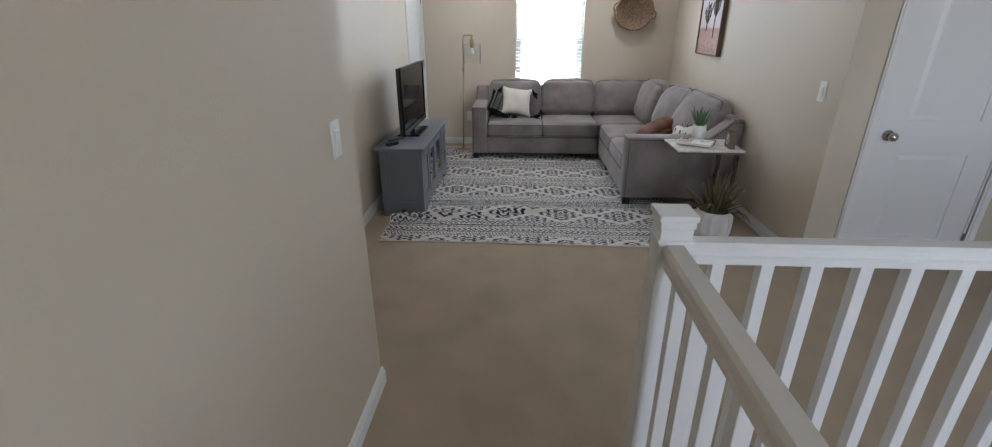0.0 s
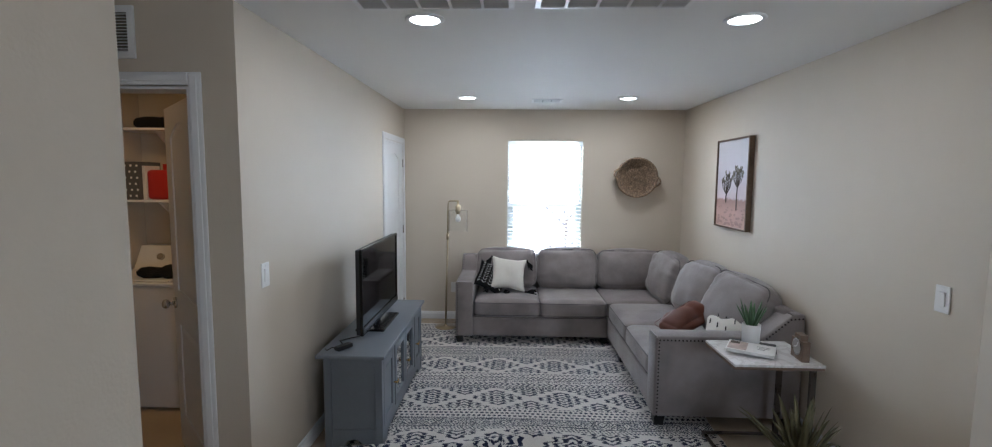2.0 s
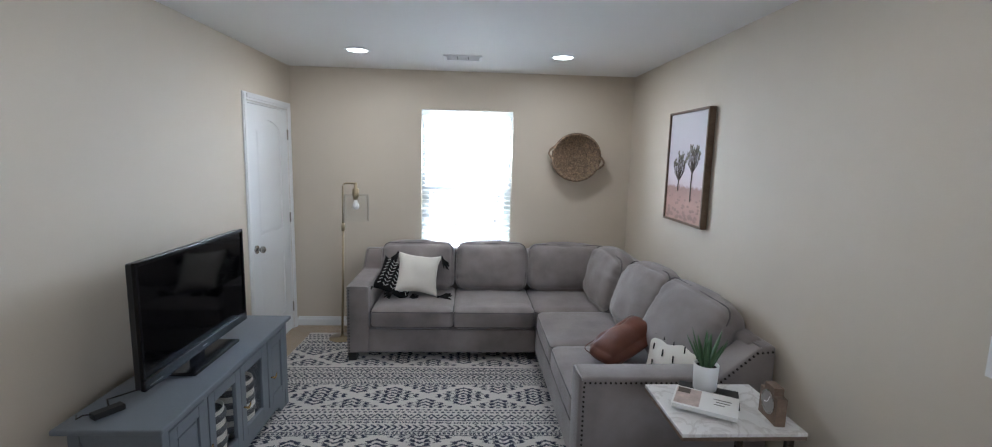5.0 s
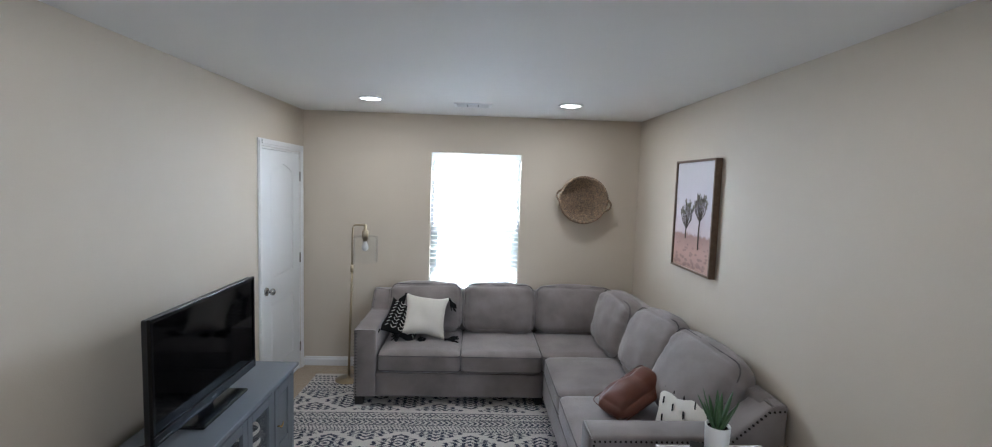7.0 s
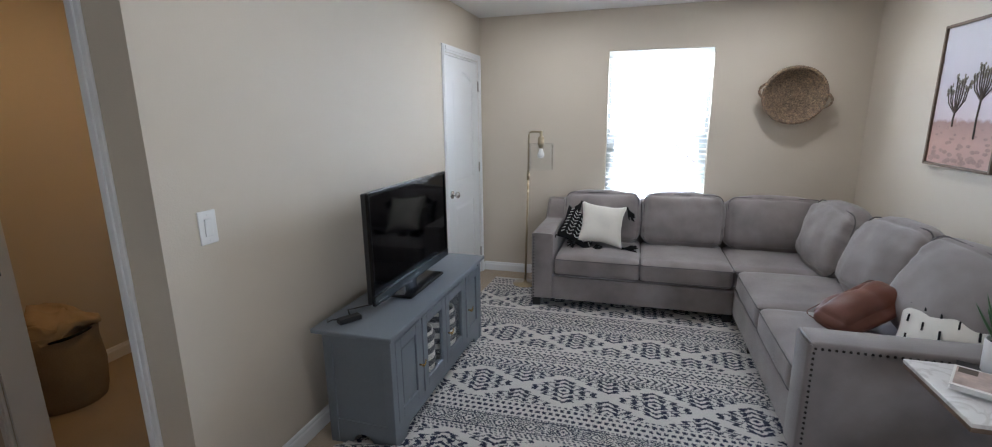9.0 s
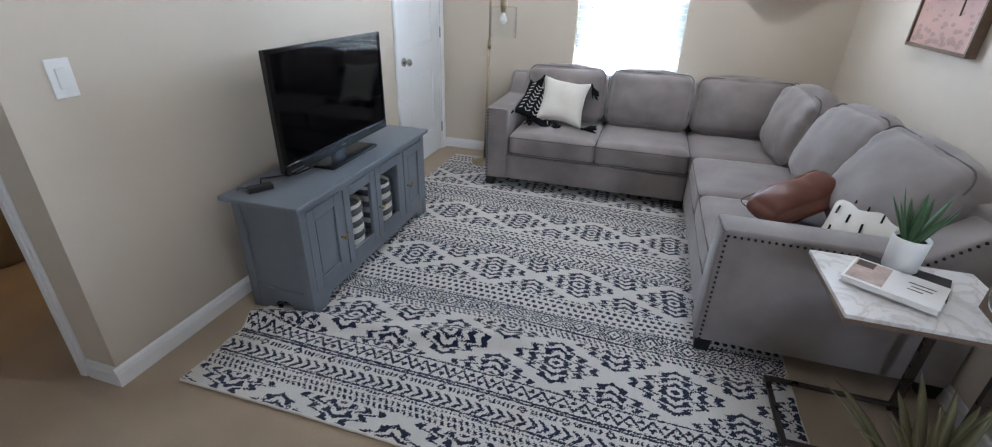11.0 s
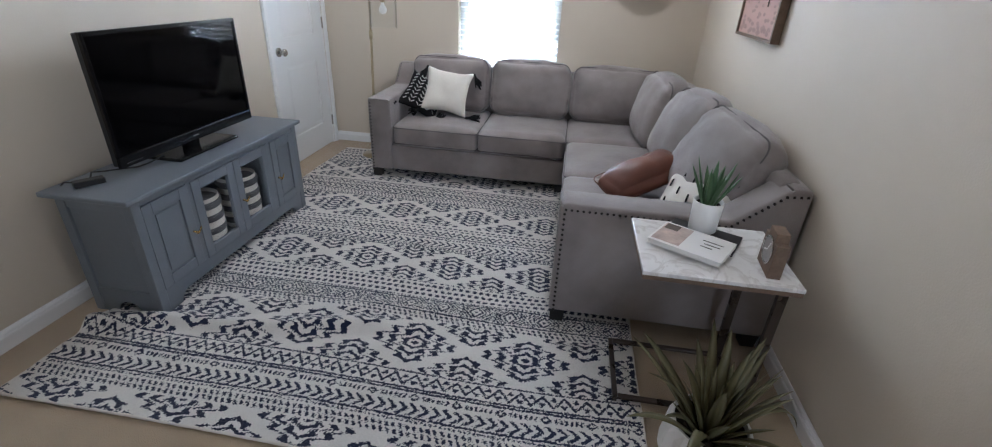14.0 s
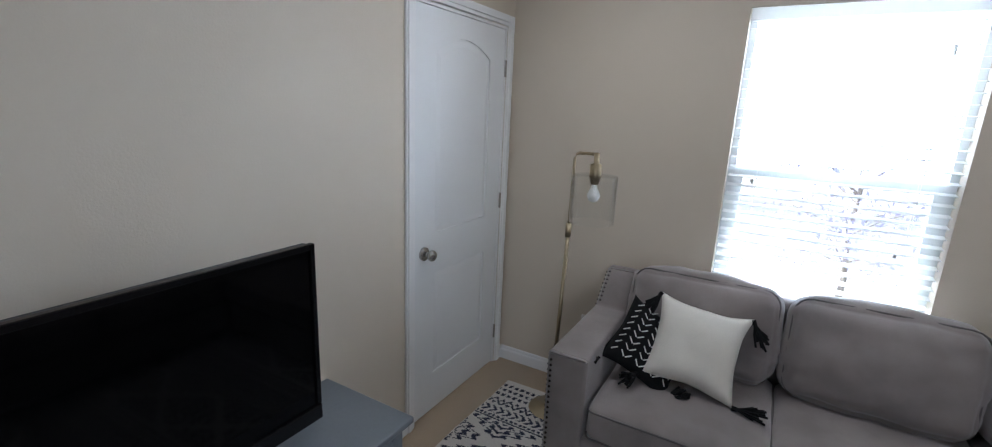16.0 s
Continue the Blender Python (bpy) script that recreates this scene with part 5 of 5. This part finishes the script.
def blob(bm, y, z, ry, rz, n=9):
    vs = [bm.verts.new((FX + rnd.uniform(-0.0003, 0.0003), y + ry * rnd.uniform(0.7, 1.1) * math.cos(2 * math.pi * i / n), z + rz * rnd.uniform(0.7, 1.1) * math.sin(2 * math.pi * i / n))) for i in range(n)]
    bm.faces.new(vs)


for y, zb, fork, top, wide in ((5.573, 1.465, 1.545, 1.735, 0.108), (5.372, 1.405, 1.610, 1.795, 0.100)):
    bm, lf = bmesh.new(), bmesh.new()
    tube(bm, [(FX, y, zb), (FX, y + 0.004, (zb + fork) / 2), (FX, y - 0.003, fork)], 0.0048, 6)
    for i in range(9):
        f = (i + 0.5) / 9 * 2 - 1
        reach = rnd.uniform(0.5, 1.0)
        tip = Vector((FX, y + wide * f, fork + (top - fork) * (0.25 + 0.75 * reach * (1 - 0.35 * f * f))))
        knee = Vector((FX, y + wide * f * 0.75, fork + (tip.z - fork) * 0.40))
        tube(bm, [(FX, y, fork - 0.012), knee, tip], 0.0030, 5)
        for _ in range(9):
            q = knee.lerp(tip, rnd.uniform(0.6, 1.08))
            blob(lf, q.y + rnd.uniform(-0.013, 0.013), q.z + rnd.uniform(-0.010, 0.012), 0.0085, 0.0110, 7)
    part("painted_trunk", ab(bm), PRINTDARK, art)["kind"] = "stuff"
    part("painted_foliage", ab(lf), PRINTLEAF, art)["kind"] = "stuff"
bm = bmesh.new()
for _ in range(60):
    z = PZ0 + 0.03 + rnd.random() ** 1.2 * 0.22
    s = 0.009 + 0.026 * (1 - (z - PZ0) / 0.25)
    blob(bm, rnd.uniform(PY0 + 0.05, PY1 - 0.05), z, s, s * 0.45)
part("painted_scrub", ab(bm), PRINTBUSH, art)["kind"] = "stuff"

# ---- side table ----
TX0, TX1, TY0, TY1 = 1.285, 1.785, 3.855, 4.262
st = thing("side_table", ((TX0 + TX1) / 2, (TY0 + TY1) / 2, 0), "C-shaped side table with a white marble top and dark bronze legs", "side table")
sb = lambda bm: local(st, bm)
part("tabletop", sb(boxes((TX0, TX1, TY0, TY1, 0.628, 0.643), bevel=0.002)), MARBLE, st, "white veined marble top")
part("edge_band", sb(boxes((TX0 + 0.002, TX1 - 0.002, TY0 + 0.002, TY1 - 0.002, 0.612, 0.628))), WOODB, st, "brown underside board")
for y in (3.905, 4.235):
    part("leg", sb(boxes((1.732, 1.764, y - 0.010, y + 0.010, 0.012, 0.612), bevel=0.002)), BRONZE, st)
    part("foot_rail", sb(boxes((1.300, 1.732, y - 0.010, y + 0.010, 0.030, 0.045), bevel=0.002)), BRONZE, st)
part("end_rail", sb(boxes((1.280, 1.300, 3.895, 4.245, 0.030, 0.045), (1.281, 1.299, 3.897, 3.915, 0.016, 0.030), (1.281, 1.299, 4.225, 4.243, 0.016, 0.030), bevel=0.002)), BRONZE, st)
part("back_rail", sb(boxes((1.732, 1.764, 3.915, 4.225, 0.030, 0.045), bevel=0.002)), BRONZE, st)


def book(name, at, turn, w, d, h, cover, label):
    t = thing(name, at, label, "book", turn=turn)
    part("pages", boxes((-w / 2 + 0.004, w / 2 - 0.004, -d / 2 + 0.004, d / 2 - 0.004, 0.002, h - 0.002)), PAPER, t)
    part("cover", boxes((-w / 2, w / 2, -d / 2, d / 2, 0, 0.0022), (-w / 2, w / 2, -d / 2, d / 2, h - 0.0022, h), (-w / 2, w / 2, d / 2 - 0.002, d / 2, 0.0022, h - 0.0022)), cover, t)
    return t


b0 = book("book", (1.530, 4.150, 0.6435), -27, 0.250, 0.165, 0.010, BLACK, "thin black-covered book under a magazine")
b1 = book("magazine", (1.470, 4.055, 0.6540), -31, 0.255, 0.180, 0.018, PAPER, "white magazine with a photo cover on the marble top")
part("photo", boxes((-0.120, -0.02, -0.075, 0.080, 0.0182, 0.0186)), PHOTO, b1, "brown and pink cover photograph")
part("photo", boxes((-0.115, -0.065, 0.030, 0.078, 0.0187, 0.0190)), PRINTDARK, b1)
for i, (x, w) in enumerate(((0.03, 0.070), (0.04, 0.055), (0.035, 0.040))):
    part("print_line", boxes((x, x + w, 0.03 - i * 0.024, 0.036 - i * 0.024, 0.0182, 0.0186)), BRONZE, b1)


def blade(bm, root, direction, length, width, droop, seed, thick=0.35, up=0.0):
    """A pointed fleshy leaf that leaves root along direction and bends down."""
    rnd = random.Random(seed)
    d = Vector(direction).normalized()
    side = d.cross(Vector((0, 0, 1)))
    side = side.normalized() if side.length > 0.05 else Vector((1, 0, 0))
    p, rows = Vector(root), []
    n = 9
    for i in range(n + 1):
        f = i / n
        w = width * (0.75 + 0.5 * f) * (1 - f ** 2.2) + 0.0008
        nrm = side.cross(d).normalized()
        rows.append([bm.verts.new(p - side * w), bm.verts.new(p + nrm * -w * thick), bm.verts.new(p + side * w), bm.verts.new(p + nrm * w * 0.12)])
        p = p + d * (length / n)
        d = (d + Vector((rnd.uniform(-0.02, 0.02), rnd.uniform(-0.02, 0.02), up - droop * (0.3 + f) * (1.2 / n)))).normalized()
    for A, B in zip(rows, rows[1:]):
        for j in range(4):
            bm.faces.new((A[j], A[(j + 1) % 4], B[(j + 1) % 4], B[j]))
    bm.faces.new(rows[0][::-1])
    bm.faces.new(rows[-1])


aloe = thing("potted_aloe", (1.537, 4.198, 0.6538), "small green aloe in a white pot on a black book", "potted plant")
bm = bmesh.new()
lathe(bm, [(0.046, 0.0), (0.050, 0.004), (0.054, 0.118), (0.052, 0.121), (0.047, 0.118), (0.045, 0.104)], n=36)
part("pot", bm, WHITEPOT, aloe, smooth=True)
part("soil", cyl(bmesh.new(), (0, 0, 0.095), (0, 0, 0.106), 0.0455, n=24), SOIL, aloe)
rnd = random.Random(11)
for i in range(13):
    a = i * 2.4
    spread = 0.62 - 0.52 * (i / 13)
    bm = bmesh.new()
    blade(bm, (0.016 * math.cos(a), 0.016 * math.sin(a), 0.098), (math.cos(a) * spread, math.sin(a) * spread, 1.0), 0.115 + 0.07 * rnd.random() + 0.035 * (i / 13), 0.0135, 0.05, 40 + i, 0.6)
    part("leaf", bm, ALOE, aloe, smooth=True)

# wooden desk clock
ck = thing("desk_clock", (1.705, 3.965, 0.6435), "small dark wooden block clock with a round pale dial", "clock", turn=-95)
bm = boxes((-0.065, 0.065, -0.02, 0.02, 0, 0.145))
bmesh.ops.bevel(bm, geom=[e for e in bm.edges if abs(e.verts[0].co.y - e.verts[1].co.y) > 0.01 and e.verts[0].co.z > 0.1], offset=0.03, segments=4, affect="EDGES")
part("case", bm, WOODB, ck)
ring = [(0.046 * math.cos(a), -0.021, 0.073 + 0.046 * math.sin(a)) for a in np.linspace(0, 2 * math.pi, 40)[:-1]]
part("dial_ring", tube(bmesh.new(), ring, 0.0035, 6, closed=True), STEEL, ck)
part("dial", cyl(bmesh.new(), (0, -0.0195, 0.073), (0, -0.0215, 0.073), 0.043, n=36), mat("grey_clock_dial", (0.30, 0.28, 0.26), 0.5, 0, 0.15, 40), ck)
part("minute_pointer", turned(boxes((-0.002, 0.002, -0.0235, -0.0225, 0, 0.034)), Matrix.Translation((0, 0, 0.073)) @ Matrix.Rotation(0.5, 4, "Y")), PLATE, ck)
part("hour_pointer", turned(boxes((-0.0025, 0.0025, -0.0245, -0.0237, 0, 0.024)), Matrix.Translation((0, 0, 0.073)) @ Matrix.Rotation(-1.9, 4, "Y")), PLATE, ck)

# ---- large floor plant ----
fp = thing("floor_plant", (1.545, 3.645, 0), "spiky olive-green plant in a rounded white pot on the floor", "potted plant")
bm = bmesh.new()
n = 14
rows = [(0.085, 0.001), (0.116, 0.035), (0.135, 0.095), (0.138, 0.15), (0.132, 0.205), (0.120, 0.245), (0.112, 0.245), (0.120, 0.20), (0.10, 0.19)]
rings = []
for r, z in rows:
    rings.append([bm.verts.new((r * (1 + (0.035 if j % 2 else -0.03) * (z < 0.24)) * math.cos(2 * math.pi * j / (2 * n)), r * (1 + (0.035 if j % 2 else -0.03) * (z < 0.24)) * math.sin(2 * math.pi * j / (2 * n)), z)) for j in range(2 * n)])
for A, B in zip(rings, rings[1:]):
    for j in range(2 * n):
        bm.faces.new((A[j], A[(j + 1) % (2 * n)], B[(j + 1) % (2 * n)], B[j]))
bm.faces.new(rings[0][::-1])
part("pot", bm, WHITEPOT, fp, "white faceted round pot")
part("soil", cyl(bmesh.new(), (0, 0, 0.185), (0, 0, 0.212), 0.118, n=24), SOIL, fp)
rnd = random.Random(23)
for i in range(54):
    a = i * 2.399 + rnd.uniform(-0.4, 0.4)
    f = i / 54
    out = 0.10 + 1.05 * (1 - f) ** 1.1 * rnd.uniform(0.6, 1.2)
    bm = bmesh.new()
    blade(bm, (0.07 * (1 - f) * math.cos(a), 0.07 * (1 - f) * math.sin(a), 0.205), (out * math.cos(a), out * math.sin(a), 1.0), rnd.uniform(0.17, 0.36), rnd.uniform(0.013, 0.024), rnd.uniform(0.1, 0.9) + (2.6 if i % 5 == 0 else 0.3) * (1 - f), 100 + i, 0.35)
    part("leaf", bm, OLIVE, fp, smooth=True)

# ---- laundry room ----
ws = thing("washing_machine", (-2.615, 4.745, 0), "white top-loading washing machine in the laundry room", "washing machine")
wb = lambda bm: local(ws, bm)
part("body", wb(boxes((-2.955, -2.275, 4.415, 5.06, 0.02, 0.895), bevel=0.012)), WASHER, ws)
part("top_deck", wb(boxes((-2.957, -2.273, 4.41, 5.06, 0.897, 0.922), bevel=0.008)), WASHER, ws)
part("lid", wb(boxes((-2.88, -2.35, 4.45, 4.86, 0.923, 0.934), bevel=0.004)), WASHER, ws)
part("control_panel", wb(prism(bmesh.new(), [(4.88, 0.923), (5.06, 0.923), (5.06, 1.10), (4.97, 1.10)], "x", -2.945, -2.285)), WASHER, ws)
for x in (-2.75, -2.62, -2.49):
    part("dial", wb(cyl(bmesh.new(), (x, 4.935, 1.01), (x, 4.905, 1.025), 0.026, n=20)), STEEL, ws)
cl = thing("folded_clothes", (-2.50, 4.60, 0.935), "crumpled black clothes on the washing machine lid", "clothes")
part("cloth", puff(0.15, 0.10, 0.022, 0.02, (0.01, 0.01, 0.012), 31, 0.03, 14), BLACKFAB, cl, smooth=True).location = (0, 0, 0.024)
for nm, z in (("lower", 1.475), ("upper", 2.02)):
    s = thing("wall_shelf", (-2.2, 4.95, z), "white wall shelf over the washing machine", "shelf", "laundry shelves")
    part("board", local(s, boxes((-2.995, -1.4, 4.80, 5.095, z - 0.018, z), bevel=0.002)), TRIM, s)
    for x in (-2.7, -1.9):
        part("bracket", local(s, prism(bmesh.new(), [(5.09, z - 0.018), (4.86, z - 0.018), (5.09, z - 0.20)], "x", x - 0.008, x + 0.008)), TRIM, s)
bx = thing("storage_box", (-2.90, 4.93, 1.4755), "dark grey box with white dots on the laundry shelf", "storage box")
part("box", boxes((-0.09, 0.09, -0.12, 0.12, 0, 0.29), bevel=0.004), SLATEFAB, bx)
for i in range(4):
    for j in range(6):
        part("dot", cyl(bmesh.new(), (-0.07 + 0.046 * i + 0.012 * (j % 2), -0.1195, 0.03 + 0.046 * j), (-0.07 + 0.046 * i + 0.012 * (j % 2), -0.1212, 0.03 + 0.046 * j), 0.009, n=8), PAPER, bx)
rb = thing("detergent_jug", (-2.69, 4.92, 1.4755), "red plastic detergent jug on the laundry shelf", "detergent jug")
part("jug", boxes((-0.10, 0.10, -0.06, 0.06, 0, 0.23), bevel=0.025), REDBOX, rb, smooth=True)
part("cap", cyl(bmesh.new(), (0.03, 0, 0.23), (0.03, 0, 0.275), 0.03, n=16), REDBOX, rb)
rc = copy_thing(rb, pose(-2.46, 4.93, 1.4755))
pb = thing("paper_packet", (-2.80, 4.93, 1.4755), "narrow white paper packet on the laundry shelf", "packet")
part("packet", boxes((-0.012, 0.012, -0.08, 0.08, 0, 0.26), bevel=0.003), PAPER, pb)
ct = thing("folded_clothes", (-2.62, 4.93, 2.0205), "dark folded clothes on the upper shelf", "clothes")
part("cloth", puff(0.22, 0.11, 0.035, 0.03, (0, 0, 0.02), 37, 0.02, 12), BLACKFAB, ct, smooth=True).location = (0, 0, 0.036)
hb = thing("laundry_hamper", (-2.765, 3.895, 0), "khaki canvas laundry hamper heaped with clothes", "laundry hamper")
bm = bmesh.new()
lathe(bm, [(0.175, 0.002), (0.185, 0.05), (0.19, 0.20), (0.185, 0.36), (0.18, 0.44), (0.17, 0.44), (0.165, 0.30)], n=30)
for vv in bm.verts:
    vv.co += noise.noise_vector(vv.co * 6) * 0.035 * min(1, vv.co.z * 6)
part("bag", bm, CANVASBAG, hb, smooth=True)
part("rim", tube(bmesh.new(), [(0.183 * math.cos(a), 0.183 * math.sin(a), 0.425 + 0.006 * math.sin(3 * a)) for a in np.linspace(0, 6.283, 30)[:-1]], 0.008, 6, closed=True), BLACKFAB, hb, "dark rim")
part("clothes", turned(puff(0.15, 0.14, 0.07, 0.06, (0.01, 0.01, 0.03), 41, 0.06, 14), Matrix.Translation((0, 0, 0.45))), mat("tan_clothes", (0.40, 0.30, 0.19), 0.9, 0, 0.2, 12), hb, "tan clothes", True)
sk = thing("black_bag", (-2.13, 4.62, 0), "black bag standing beside the washing machine", "bag")
part("bag", turned(puff(0.09, 0.12, 0.27, 0.05, (0.02, 0.02, 0.02), 43, 0.03, 12), Matrix.Translation((0, 0, 0.29))), BLACKFAB, sk, smooth=True)
ll = thing("ceiling_light", (-2.1, 4.2, H), "round warm ceiling light in the laundry room", "ceiling light")
bm = bmesh.new()
lathe(bm, [(0.15, 0.0), (0.15, -0.02), (0.11, -0.06), (0.03, -0.075)], n=30)
part("bowl", bm, glow("warm_lamp_glass", (1.0, 0.62, 0.25), 0.4), ll, smooth=True)
lamp("laundry_lamp", "AREA", pose(-2.1, 4.2, H - 0.09), LAUNDRY_POWER, (1.0, 0.60, 0.25), 0.25, shape="DISK")
